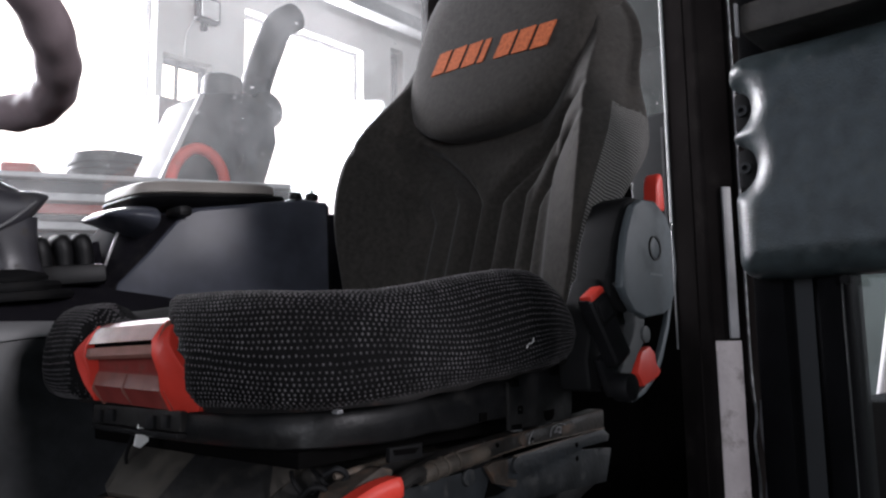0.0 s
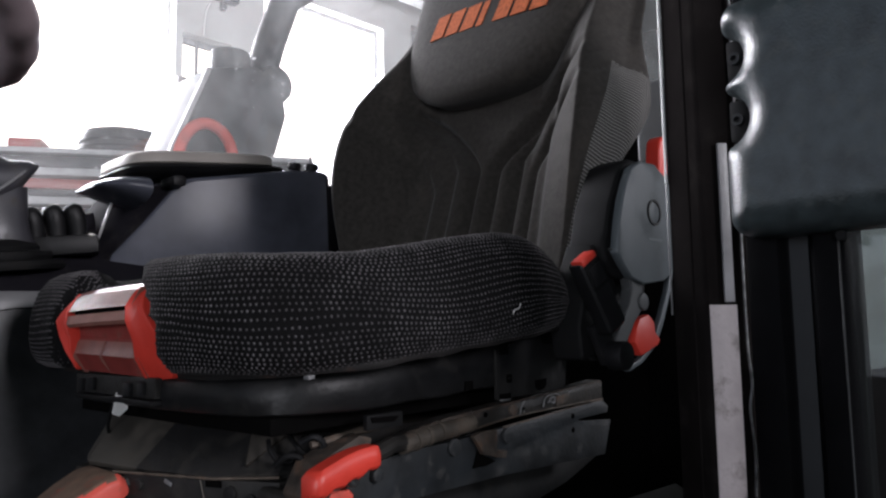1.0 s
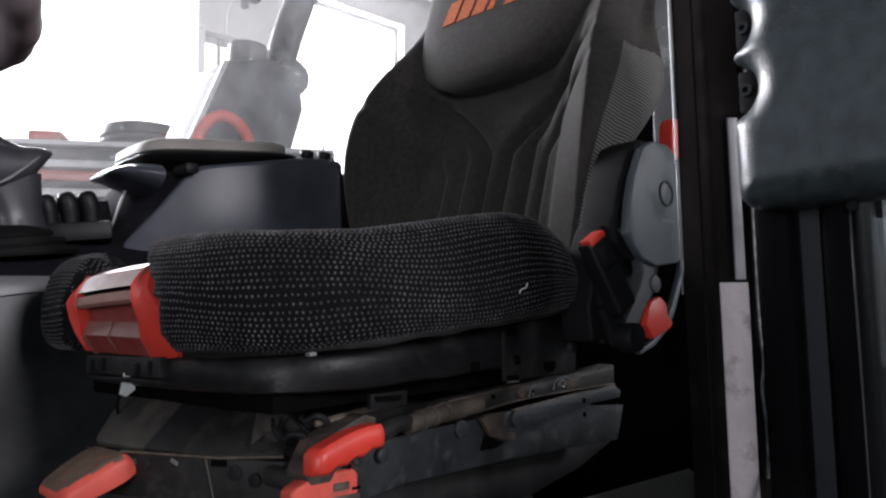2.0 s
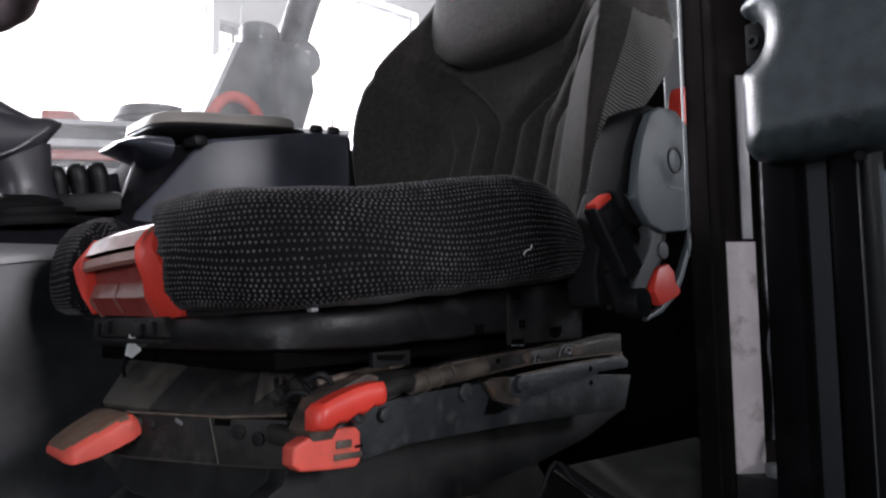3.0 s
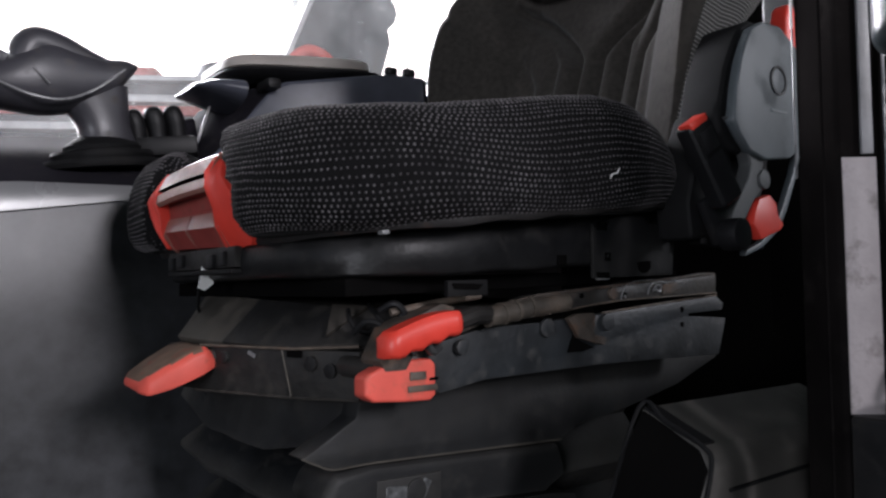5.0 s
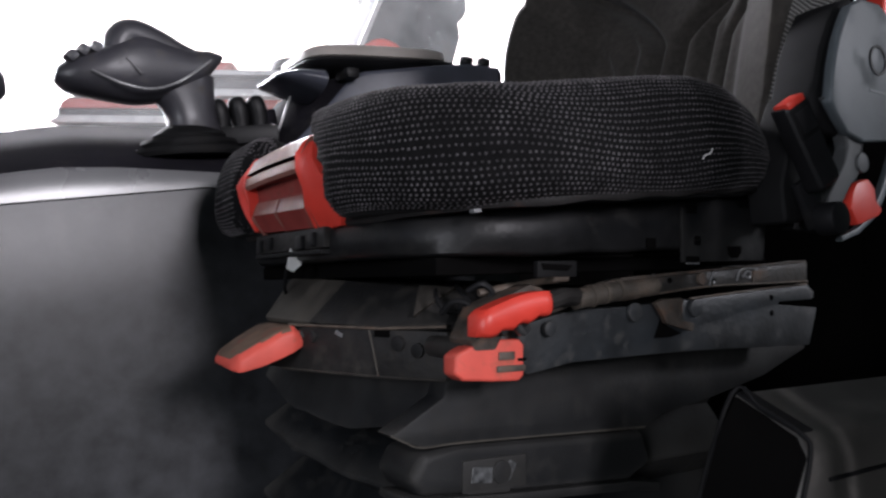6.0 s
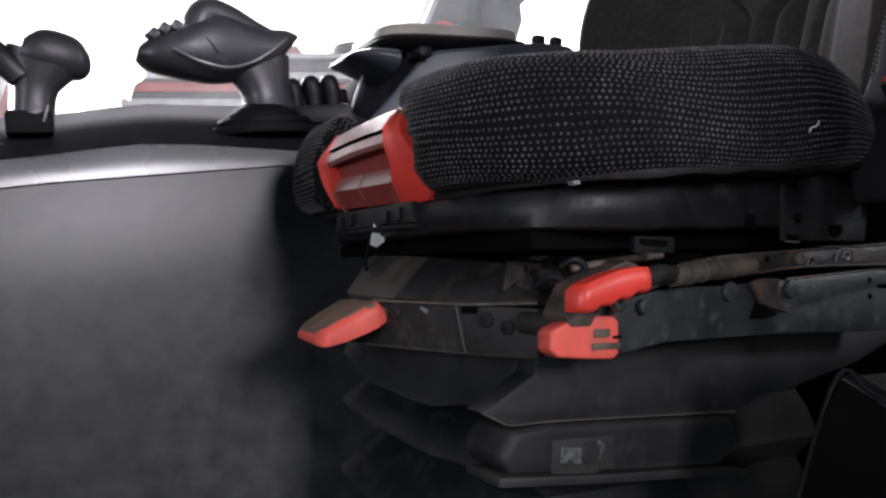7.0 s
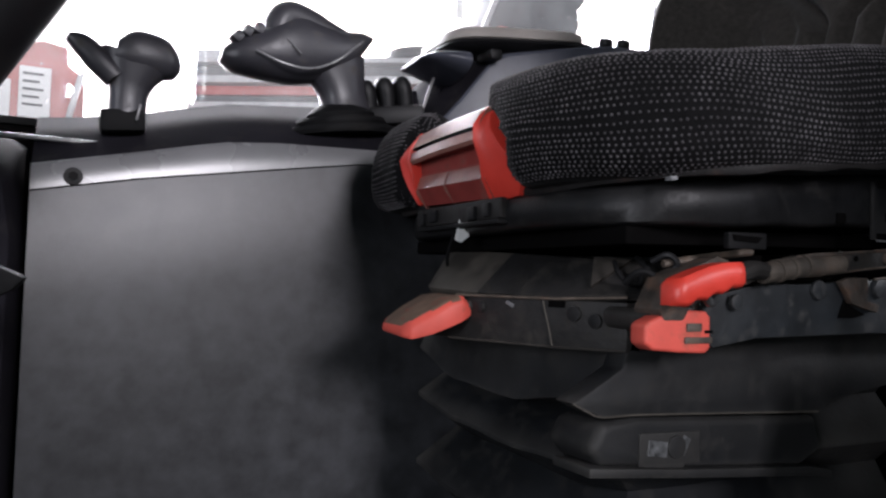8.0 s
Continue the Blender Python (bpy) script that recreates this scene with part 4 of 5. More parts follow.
part("arm_shell", prism([(0.988, 1.59), (1.00, 1.573), (1.030, 1.548), (1.034, 1.530), (1.000, 1.484), (0.985, 1.455), (0.955, 1.452), (0.950, 1.49), (0.972, 1.56)], "y", 0.613, 0.655, 0.006, 3), M_RUBBER, seat)
part("recliner_skirt", prism([(1.151, 1.585), (1.151, 1.562), (1.139, 1.530), (1.116, 1.489), (1.098, 1.466), (1.064, 1.446), (1.030, 1.436), (1.030, 1.442), (1.060, 1.452), (1.090, 1.470), (1.108, 1.494), (1.132, 1.533), (1.143, 1.562), (1.143, 1.58)], "y", 0.599, 0.607, 0.002), M_COVER, seat)
part("skirt_back", prism([(1.145, 1.58), (1.135, 1.53), (1.112, 1.49), (1.094, 1.468), (1.05, 1.448), (1.00, 1.45), (1.02, 1.56)], "y", 0.634, 0.650, 0.003), M_RUBBER, seat)
part("recline_lever", prism([(1.044, 1.471), (1.050, 1.488), (1.058, 1.499), (1.079, 1.505), (1.092, 1.496), (1.094, 1.483), (1.106, 1.473), (1.098, 1.466), (1.058, 1.454)], "y", 0.597, 0.609, 0.003), M_RED, seat, "red recline lever")
part("pivot_boss", disc((1.063, 0.600, 1.520), (0, -1, 0), 0.011, 0.007, 20, 0.003), M_POST, seat)
part("belt_anchor", prism([(1.188, 1.700), (1.190, 1.738), (1.194, 1.752), (1.203, 1.759), (1.211, 1.754), (1.213, 1.702)], "y", 0.632, 0.655, 0.006, 3), M_RED, seat, "red belt guide")
part("side_knob", disc((0.988, 0.597, 1.457), (0, -1, 0), 0.0165, 0.022, 32, 0.003), M_BLACK, seat)
buckle_m = pose(0.951, 0.588, 1.527, 0, -32, -8)
buckle = part("belt_buckle", box_at(buckle_m, 0.033, 0.022, 0.092, 0.007, 3), M_BLACK, seat, "black belt buckle")
part("release_button", box_at(buckle_m @ pose(-0.001, -0.003, 0.0445, 0, 0, 0), 0.027, 0.017, 0.008, 0.003), M_RED, buckle, "red release button")
part("buckle_frame", box_at(buckle_m @ pose(0.0, -0.0105, 0.024, 0, 0, 0), 0.027, 0.003, 0.032, 0.001), M_RUBBER, buckle)
part("buckle_window", box_at(buckle_m @ pose(0.0, -0.0125, 0.024, 0, 0, 0), 0.020, 0.002, 0.022, 0.001), M_BLACK, buckle)
part("buckle_strap", box_at(pose(0.978, 0.600, 1.474, 0, -28, -6), 0.030, 0.010, 0.05, 0.003), M_BLACK, seat)

# seat pan frame
def pan_level(f, d):
    """A plan ring of the pan at the share f of its height; both edges climb towards the rear."""
    out = []
    for x, y in superloop(0.566 + d, 1.06 - d, 0.6625 + d, 1.150 - d, 4.2, 120, 4.6):
        low, high = 1.4145 + 0.055 * max(0, x - 0.66), 1.449 + 0.105 * max(-0.03, x - 0.6)
        out.append(Vector((x, y, low + (high - low) * f + 0.0008 * math.sin(70 * x))))
    return out


part("seat_pan", loft([pan_level(f, d) for f, d in ((0.02, 0.05), (0.0, 0.012), (0.03, 0.004), (0.10, 0.001), (0.5, 0.0), (0.9, 0.0015), (1.0, 0.005), (1.0, 0.03))]), M_PAN, seat, "black pressed steel seat pan", smooth=50)
# black plate standing in for the shaded gap under the pan
part("pan_underside", prism([(0.60, 1.398), (1.05, 1.412), (1.05, 1.424), (0.60, 1.414)], "y", 0.70, 1.12, 0.003), M_SHADE, seat)
step = prism([(0.857, 1.4135), (0.9835, 1.4176), (0.9908, 1.4729), (0.9434, 1.4712), (0.9372, 1.4781), (0.9048, 1.4790), (0.8826, 1.4722), (0.878, 1.4630), (0.866, 1.4625), (0.857, 1.4675)], "y", 0.6585, 0.6625, 0.0010)
part("pan_step", step, M_PAN, seat)
# black blocks set slightly proud stand in for shade inside the holes
part("slot", box(0.8108, 0.8228, 0.6612, 0.6640, 1.4262, 1.4358, 0.0006), M_SHADE, seat)
for x, z, a, b in ((0.8781, 1.435, 0.0045, 0.0045), (0.8707, 1.4165, 0.0095, 0.0030), (0.870, 1.4655, 0.0075, 0.0042)):
    part("slot", box(x - a, x + a, 0.6577, 0.6592, z - b, z + b, 0.0006), M_SHADE, seat)
part("slot", prism([(0.924, 1.4305), (0.9460, 1.4320), (0.9452, 1.4240), (0.940, 1.4195), (0.930, 1.4190), (0.925, 1.4230)], "y", 0.6577, 0.6592), M_SHADE, seat)
part("slot_edge", box(0.8615, 0.8800, 0.6575, 0.6590, 1.4120, 1.4132), M_EDGE, seat)
part("slide_bracket", prism([(0.683, 1.4115), (0.728, 1.4125), (0.728, 1.3985), (0.683, 1.3975)], "y", 0.668, 0.674, 0.001), M_RUBBER, seat)
part("bracket_slot", prism([(0.687, 1.4095), (0.7215, 1.4085), (0.716, 1.4035), (0.689, 1.4045)], "y", 0.6665, 0.6685), M_SHADE, seat)

# plastic carrier under the front grip
carrier = part("grip_carrier", box(0.560, 0.585, 0.838, 1.034, 1.4265, 1.4475, 0.003), M_FRAME, seat)
part("carrier_lip", box(0.555, 0.575, 0.835, 1.02, 1.4205, 1.4255, 0.0015), M_RUBBER, carrier)
for y, w, z in ((0.862, 0.012, 1.436), (0.893, 0.016, 1.434), (0.985, 0.018, 1.437), (1.012, 0.010, 1.435)):
    part("front_clip", box(0.5555, 0.562, y - w / 2, y + w / 2, z - 0.007, z + 0.007, 0.0018), M_BLACK, carrier)

# worn front grip for the cushion's reach
GRIP = [(0.600, 1.543), (0.556, 1.5405), (0.5465, 1.5350), (0.5385, 1.5200), (0.5372, 1.5178), (0.5450, 1.5168), (0.5452, 1.5142), (0.5370, 1.5132), (0.5358, 1.5040), (0.5390, 1.5005), (0.5530, 1.4985), (0.5555, 1.4840), (0.5545, 1.4810), (0.5495, 1.4660), (0.5510, 1.4640), (0.5610, 1.4470), (0.600, 1.4470)]
# light and shade by skin: pale tops, lighter band, dark recesses, black groove
SKIN = [0, 0, 0, 0, 2, 2, 2, 0, 0, 3, 3, 3, 1, 3, 3, 3, 3]


def grip_body():
    rows = []
    for y in [0.853 + 0.0163 * k for k in range(11)]:
        f = (y - 0.853) / 0.163
        rows.append([Vector((x + 0.004 * (2 * f - 1) ** 2 * (z > 1.50), y, z - 0.0025 * f * (z > 1.50) + 0.004 * f * (z < 1.50))) for x, z in GRIP])
    bm = loft(rows)
    for k, f in enumerate(f for f in bm.faces if len(f.verts) == 4):
        f.material_index = SKIN[k % len(GRIP)]
    return bm


hand = part("reach_grip", grip_body(), [M_GRIPLIT, M_GRIPBAND, M_SHADE, M_HANDLE], seat, "worn red plastic reach grip", smooth=25)


def cheek(inner, outer):
    """An end wall of the grip that spreads outwards towards its foot."""
    rings = []
    for a, b in zip(inner, outer):
        a, b = Vector(a), Vector(b)
        mid = a.lerp(b, 0.5) + Vector((0.0035, 0, -0.001))
        back = Vector((0.022, 0, 0))
        rings.append([a, a.lerp(mid, 0.5), mid, mid.lerp(b, 0.6), b, b + back * 0.5, b + back, a + back])
    return rounded(loft(rings), 0.0018, 2, 40)


part("grip_cheek", cheek([(0.552, 0.856, 1.538), (0.5445, 0.856, 1.530), (0.5365, 0.856, 1.518), (0.5365, 0.856, 1.503), (0.5450, 0.857, 1.483), (0.5480, 0.858, 1.466), (0.5600, 0.860, 1.446)],
                         [(0.556, 0.849, 1.534), (0.5505, 0.847, 1.527), (0.5480, 0.843, 1.514), (0.5510, 0.834, 1.500), (0.5580, 0.819, 1.482), (0.5630, 0.806, 1.466), (0.5680, 0.818, 1.447)]), M_RED, hand, smooth=50)
part("grip_cheek", cheek([(0.552, 1.012, 1.536), (0.5455, 1.012, 1.528), (0.5385, 1.012, 1.515), (0.5385, 1.013, 1.503), (0.5450, 1.013, 1.486), (0.5455, 1.013, 1.471), (0.5530, 1.0135, 1.453)],
                         [(0.554, 1.020, 1.534), (0.5470, 1.024, 1.526), (0.5410, 1.034, 1.515), (0.5385, 1.042, 1.506), (0.5410, 1.036, 1.488), (0.5440, 1.026, 1.472), (0.5540, 1.018, 1.452)]), M_RED, hand, smooth=50)
for y, w in ((0.941, 0.0012), (0.8595, 0.0012), (1.0125, 0.0012)):
    part("grip_rib", prism([(0.562, 1.4480), (0.5500, 1.4625), (0.5480, 1.4665), (0.5530, 1.4830), (0.558, 1.4830), (0.566, 1.4480)], "y", y - w, y + w, 0.0006), M_GRIPBAND, hand)

# carriage rails, plate and bracket
part("upper_rail", prism([(0.70, 1.376), (0.735, 1.382), (0.770, 1.390), (0.800, 1.397), (0.916, 1.407), (0.944, 1.4115), (1.014, 1.4126), (1.098, 1.421), (1.097, 1.395), (0.924, 1.389), (0.838, 1.380), (0.735, 1.372), (0.70, 1.362)], "y", 0.680, 0.706, 0.004), M_RAIL, seat, "dirty slide rail with rusty patches")
part("slide_tube", tube([(0.735, 0.679, 1.378), (0.79, 0.679, 1.386), (0.84, 0.681, 1.390)], 0.0095, 14), M_RAIL, seat)
part("rail_rivet", disc((0.908, 0.680, 1.398), (0, -1, 0), 0.0065, 0.004, 16, 0.001), M_RUST, seat)
part("rail_mark", tube(smooth_curve([(0.966, 0.6785, 1.396), (0.969, 0.6785, 1.405), (0.977, 0.6785, 1.409), (0.990, 0.6785, 1.410), (1.000, 0.6785, 1.407), (1.000, 0.6785, 1.400)]), 0.0009, 6), M_EDGE, seat)
part("rail_mark", tube(smooth_curve([(0.975, 0.6785, 1.400), (0.982, 0.6785, 1.406), (0.990, 0.6785, 1.405), (0.986, 0.6785, 1.399), (0.979, 0.6785, 1.402)]), 0.0012, 6), M_EDGE, seat)
part("rail_rivet", disc((0.811, 0.6790, 1.387), (0, -1, 0), 0.0085, 0.004, 20, 0.0012), M_RUST, seat)
for x, z in ((0.862, 1.396), (0.929, 1.396)):
    part("rail_hole", disc((x, 0.6800, z), (0, -1, 0), 0.0028, 0.0012, 10), M_SHADE, seat)
part("rail_lip", prism([(0.70, 1.381), (0.80, 1.3985), (0.95, 1.4105), (1.09, 1.4205), (1.09, 1.4185), (0.95, 1.408), (0.80, 1.3955), (0.70, 1.378)], "y", 0.6775, 0.6815, 0.0006), M_RUST, seat)
# black tube in place of the shaded gap between rail and plate
part("rail_gap_shade", tube([(0.735, 0.689, 1.3700), (0.80, 0.689, 1.3745), (0.838, 0.689, 1.3785)], 0.0022, 6), M_SHADE, seat)
part("plate_edge", tube([(0.905, 0.6905, 1.3775), (1.05, 0.6905, 1.3895), (1.112, 0.6905, 1.3935)], 0.0011, 6), M_RUST, seat)
part("rail_edge", tube(smooth_curve([(0.740, 0.680, 1.3735), (0.80, 0.679, 1.3775), (0.838, 0.679, 1.3820), (0.924, 0.679, 1.3905), (1.095, 0.679, 1.3965)]), 0.0009, 6), M_RUST, seat)
part("rail_seam", tube(smooth_curve([(0.922, 0.6795, 1.390), (0.926, 0.6795, 1.400), (0.936, 0.6795, 1.408), (0.960, 0.6795, 1.4115), (1.02, 0.6795, 1.412)]), 0.0008, 6), M_EDGE, seat)
for k, x in enumerate((0.752, 0.768, 0.786)):
    part("tube_band", ring((x, 0.679, 1.3805 + 0.0028 * k), (1, 0, 0.15), 0.0106, 0.0085, 0.004), M_RAIL, seat)
for x, y, z, d in ((0.9285, 0.679, 1.3945, 0.0030), (0.842, 0.679, 1.4010, 0.0022), (0.877, 0.6575, 1.4355, 0.0018), (0.838, 0.679, 1.402, 0.0016)):
    part("bare_speck", box_at(pose(x, y, z, 0, 30, 0), d, 0.0015, d * 0.7), M_CHROME, seat)
part("latch_plate", prism([(0.640, 1.340), (0.646, 1.352), (0.664, 1.360), (0.690, 1.362), (0.694, 1.348), (0.672, 1.340)], "y", 0.700, 0.704, 0.001), M_RUST, seat)
part("latch_pin", disc((0.668, 0.700, 1.351), (0, -1, 0), 0.0055, 0.010, 12, 0.001), M_RUST, seat)
part("latch_pin", disc((0.650, 0.700, 1.347), (0, -1, 0), 0.004, 0.006, 6, 0.001), M_PLATE, seat)
part("hose_clip", tube(smooth_curve([(0.628, 0.735, 1.366), (0.632, 0.722, 1.376), (0.642, 0.715, 1.374), (0.646, 0.718, 1.362), (0.638, 0.728, 1.354)]), 0.003, 8), M_RUBBER, seat)
part("hose_clip", tube(smooth_curve([(0.650, 0.725, 1.386), (0.656, 0.712, 1.392), (0.664, 0.708, 1.384), (0.660, 0.716, 1.374)]), 0.003, 8), M_BLACK, seat)
part("rail_seal", box_at(pose(1.005, 0.6785, 1.402, 0, -5, 0), 0.026, 0.003, 0.012, 0.001), M_RUST, seat)
part("side_plate", prism([(0.66, 1.345), (0.69, 1.357), (0.745, 1.3682), (0.818, 1.3705), (0.902, 1.376), (1.05, 1.388), (1.1146, 1.3925), (1.1288, 1.3838), (1.1259, 1.3754), (1.059, 1.3725), (1.059, 1.3695), (1.134, 1.3653), (1.1172, 1.3214), (0.90, 1.3235), (0.745, 1.320), (0.692, 1.312), (0.672, 1.318)], "y", 0.692, 0.702, 0.002), M_PLATE, seat, "dusty steel side plate")
for x, z in ((0.8224, 1.3688), (0.9117, 1.3719)):
    part("rivet", disc((x, 0.692, z - 0.004), (0, -1, 0), 0.0095, 0.005, 20, 0.002), M_PLATE, seat)
part("bracket", prism([(0.8462, 1.3736), (0.8586, 1.3777), (0.8858, 1.378), (0.8852, 1.3557), (0.9027, 1.3525), (0.9006, 1.3443), (0.8832, 1.3476), (0.8622, 1.3529), (0.8542, 1.3647)], "y", 0.683, 0.690, 0.0015), M_RUST, seat, "bent rusty bracket")
part("bracket_hole", prism([(0.8515, 1.3388), (0.8602, 1.3567), (0.8685, 1.3505), (0.8897, 1.3422), (0.8724, 1.3386)], "y", 0.6895, 0.6915), M_SHADE, seat)
for z in (1.3738, 1.3564):
    part("rivet_hole", disc((1.045, 0.6925, z + 0.004), (0, -1, 0), 0.0035, 0.001, 10), M_SHADE, seat)
part("lever_mount", prism([(0.625, 1.345), (0.640, 1.372), (0.69, 1.392), (0.705, 1.388), (0.70, 1.362), (0.66, 1.348), (0.652, 1.335), (0.63, 1.335)], "y", 0.686, 0.720, 0.003), M_RUST, seat)
part("spring_clip", tube(smooth_curve([(0.655, 0.684, 1.351), (0.664, 0.678, 1.358), (0.673, 0.678, 1.351), (0.683, 0.682, 1.354)]), 0.004, 8), M_PLATE, seat)


def lever_a():
    """A finger lever with soft grooves on its lower side."""
    rings = []
    for k in range(15):
        t = k / 14
        x = 0.613 + 0.078 * t
        top = 1.368 + 0.016 * math.sin(min(1, t * 1.15) * math.pi * 0.5) + 0.002 * t
        bot = 1.346 + 0.022 * t + 0.0016 * math.sin(t * 26)
        if k in (0, 14):
            top, bot = top - 0.003, bot + 0.003
        y0, y1 = 0.652 + (0.006 if k in (0, 14) else 0), 0.672
        c = 0.004
        rings.append([Vector((x, y0 + c, bot)), Vector((x, y1, bot)), Vector((x, y1, top)), Vector((x, y0 + c, top)), Vector((x, y0 + 0.001, top - c)), Vector((x, y0, top - 2 * c)), Vector((x, y0, bot + c))])
    return loft(rings)


part("height_lever", lever_a(), M_RED, seat, "bright red finger lever", smooth=50)
part("lever_stem", tube([(0.688, 0.664, 1.376), (0.715, 0.672, 1.381), (0.74, 0.679, 1.380)], 0.008, 10), M_FRAME, seat)
knob = part("weight_knob", prism([(0.6112, 1.3315), (0.6112, 1.3164), (0.6192, 1.3110), (0.650, 1.3085), (0.6776, 1.3076), (0.6835, 1.3115), (0.6836, 1.339), (0.6778, 1.3443), (0.6426, 1.3439), (0.6269, 1.3395), (0.6149, 1.3344)], "y", 0.687, 0.707, 0.004, 4), M_REDDUST, seat, "dusty red flat knob")
for z, x0, x1, h in ((1.3300, 0.6550, 0.6720, 0.0036), (1.3190, 0.6530, 0.6840, 0.0028)):
    part("knob_slot", box(x0, x1, 0.6855, 0.6880, z - h, z + h, 0.0009), M_RUST, knob)
part("knob_notch", box(0.676, 0.6850, 0.6858, 0.6950, 1.3250, 1.3275, 0.0005), M_SHADE, knob)
part("knob_stem", disc((0.635, 0.70, 1.335), (0, 1, 0), 0.010, 0.06, 14), M_FRAME, seat)


def lever_c():
    """A broad dusty paddle, flat on top, thin at its tip."""
    rows = [(0.500, 0.986, 0.930, 1.314, 1.304), (0.506, 0.990, 0.918, 1.322, 1.302), (0.525, 0.991, 0.908, 1.335, 1.308), (0.545, 0.988, 0.904, 1.347, 1.316), (0.558, 0.983, 0.903, 1.3505, 1.322), (0.570, 0.972, 0.908, 1.343, 1.328)]
    rings = []
    for x, yf, yn, zt, zb in rows:
        rings.append([Vector((x, yn, zb)), Vector((x, yf, zb + 0.004)), Vector((x, yf, zt)), Vector((x, yn + 0.006, zt - 0.001)), Vector((x, yn, zt - 0.008))])
    bm = rounded(loft(rings), 0.003, 2, 25)
    bmesh.ops.recalc_face_normals(bm, faces=bm.faces[:])
    for f in bm.faces:
        f.material_index = 1 if f.normal.z > 0.6 and f.calc_area() > 1.5e-5 else 0
    return bm


part("swivel_paddle", lever_c(), [M_REDDUST, M_PADDLETOP], seat, "dusty red front paddle", smooth=50)
part("paddle_stem", tube([(0.565, 0.918, 1.336), (0.60, 0.905, 1.342), (0.64, 0.90, 1.345)], 0.010, 10), M_FRAME, seat)

# paper tag and wire under the front rim
part("tag", prism([(0.556, 1.408), (0.560, 1.430), (0.568, 1.432), (0.572, 1.412), (0.563, 1.405)], "y", 0.923, 0.925), M_WHITE, seat, "torn white tag")
part("wire", tube(smooth_curve([(0.575, 0.95, 1.43), (0.573, 0.965, 1.41), (0.580, 0.99, 1.385), (0.60, 1.01, 1.36)]), 0.002, 6), M_RUBBER, seat)


# suspension cover
def bellows():
    """Folded boot: crests stand out past the valleys along a slanted front and a straight side."""
    path = [(0.594, 1.086), (0.594, 0.994), (0.612, 0.890), (0.628, 0.828), (0.651, 0.770), (0.800, 0.766)]
    inward = [(0.75, -0.4), (0.95, -0.1), (0.90, 0.15), (0.85, 0.3), (0.7, 0.55), (0.0, 0.5)]
    levels = [(0.014, 1.310, 1.306, 1.305, 1.305, 1.310), (0.002, 1.283, 1.255, 1.248, 1.256, 1.285), (0.000, 1.279, 1.250, 1.243, 1.251, 1.280),
              (0.058, 1.262, 1.247, 1.238, 1.236, 1.240), (0.026, 1.242, 1.234, 1.224, 1.220, 1.222), (0.000, 1.224, 1.208, 1.198, 1.193, 1.196),
              (0.000, 1.219, 1.203, 1.193, 1.188, 1.191), (0.058, 1.182, 1.172, 1.162, 1.158, 1.160), (0.000, 1.140, 1.126, 1.114, 1.110, 1.112),
              (0.000, 1.134, 1.120, 1.108, 1.104, 1.106), (0.058, 1.092, 1.080, 1.070, 1.068, 1.070), (0.004, 1.040, 1.030, 1.022, 1.020, 1.020), (0.050, 0.985, 0.985, 0.985, 0.985, 0.985)]
    rings = []
    for inset, *zs in levels:
        zs.append(zs[-1] + 0.004)
        row = [(x + inset * a, y + inset * b, z) for (x, y), (a, b), z in zip(path, inward, zs)]
        pts = [Vector(a).lerp(Vector(b), k / 4) for a, b in zip(row, row[1:]) for k in range(4)] + [Vector(row[-1]), Vector((1.06, row[-1][1], zs[-1])), Vector((1.06, 1.09, zs[-1]))]
        rings.append([p + Vector((0.0012 * math.sin(60 * p.y + 90 * p.z), 0, 0.0012 * math.sin(47 * p.y + 31 * p.x))) for p in pts])
    return loft(rings)


part("bellows", bellows(), M_BELLOWS, seat, "dusty black folded rubber bellows", smooth=30)


def hood_plate():
    """The sloping cover over the front of the suspension."""
    top = [(0.640, 1.085, 1.402), (0.607, 1.035, 1.4025), (0.604, 1.010, 1.4015), (0.612, 0.897, 1.3955), (0.648, 0.800, 1.3890), (0.672, 0.768, 1.3870), (0.95, 0.742, 1.386), (0.95, 1.085, 1.398)]
    low = [(0.620, 1.09, 1.352), (0.566, 1.010, 1.3572), (0.553, 0.978, 1.3565), (0.574, 0.905, 1.3530), (0.605, 0.806, 1.3515), (0.640, 0.748, 1.3560), (0.95, 0.738, 1.360), (0.95, 1.10, 1.343)]
    lip = [(x + 0.004, y, z - 0.006) for x, y, z in low]
    bm = rounded(loft([[Vector(p) for p in r] for r in (top, low, lip)]), 0.002, 2, 20)
    # faces on the door side of the fold take the darker colour
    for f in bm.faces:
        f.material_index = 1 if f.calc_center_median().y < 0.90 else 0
    return bm


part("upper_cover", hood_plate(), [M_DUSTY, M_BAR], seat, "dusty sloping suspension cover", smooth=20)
part("front_bar", prism([(0.550, 1.000), (0.568, 0.908), (0.608, 0.806), (0.640, 0.745), (0.72, 0.745), (0.72, 1.05), (0.60, 1.05)], "z", 1.303, 1.3485, 0.002), M_BAR, seat)
BAR = Vector((0.0393, -0.1020, 0)).normalized()
OUT = Vector((-0.1020, -0.0393, 0)).normalized()


def on_bar(s, z, out=0.0):
    """A place on the slanted front bar: metres along it from its bend."""
    return Vector((0.568, 0.908, z)) + BAR * s + OUT * out


part("bar_flange", tube([on_bar(-0.02, 1.3495, 0.001), on_bar(0.109, 1.3495, 0.001), (0.640, 0.7445, 1.3530)], 0.0014, 8), M_RUST, seat)
part("bar_lip", tube([on_bar(-0.03, 1.3035), on_bar(0.109, 1.3035), (0.640, 0.745, 1.3045)], 0.0013, 8), M_BAR, seat)
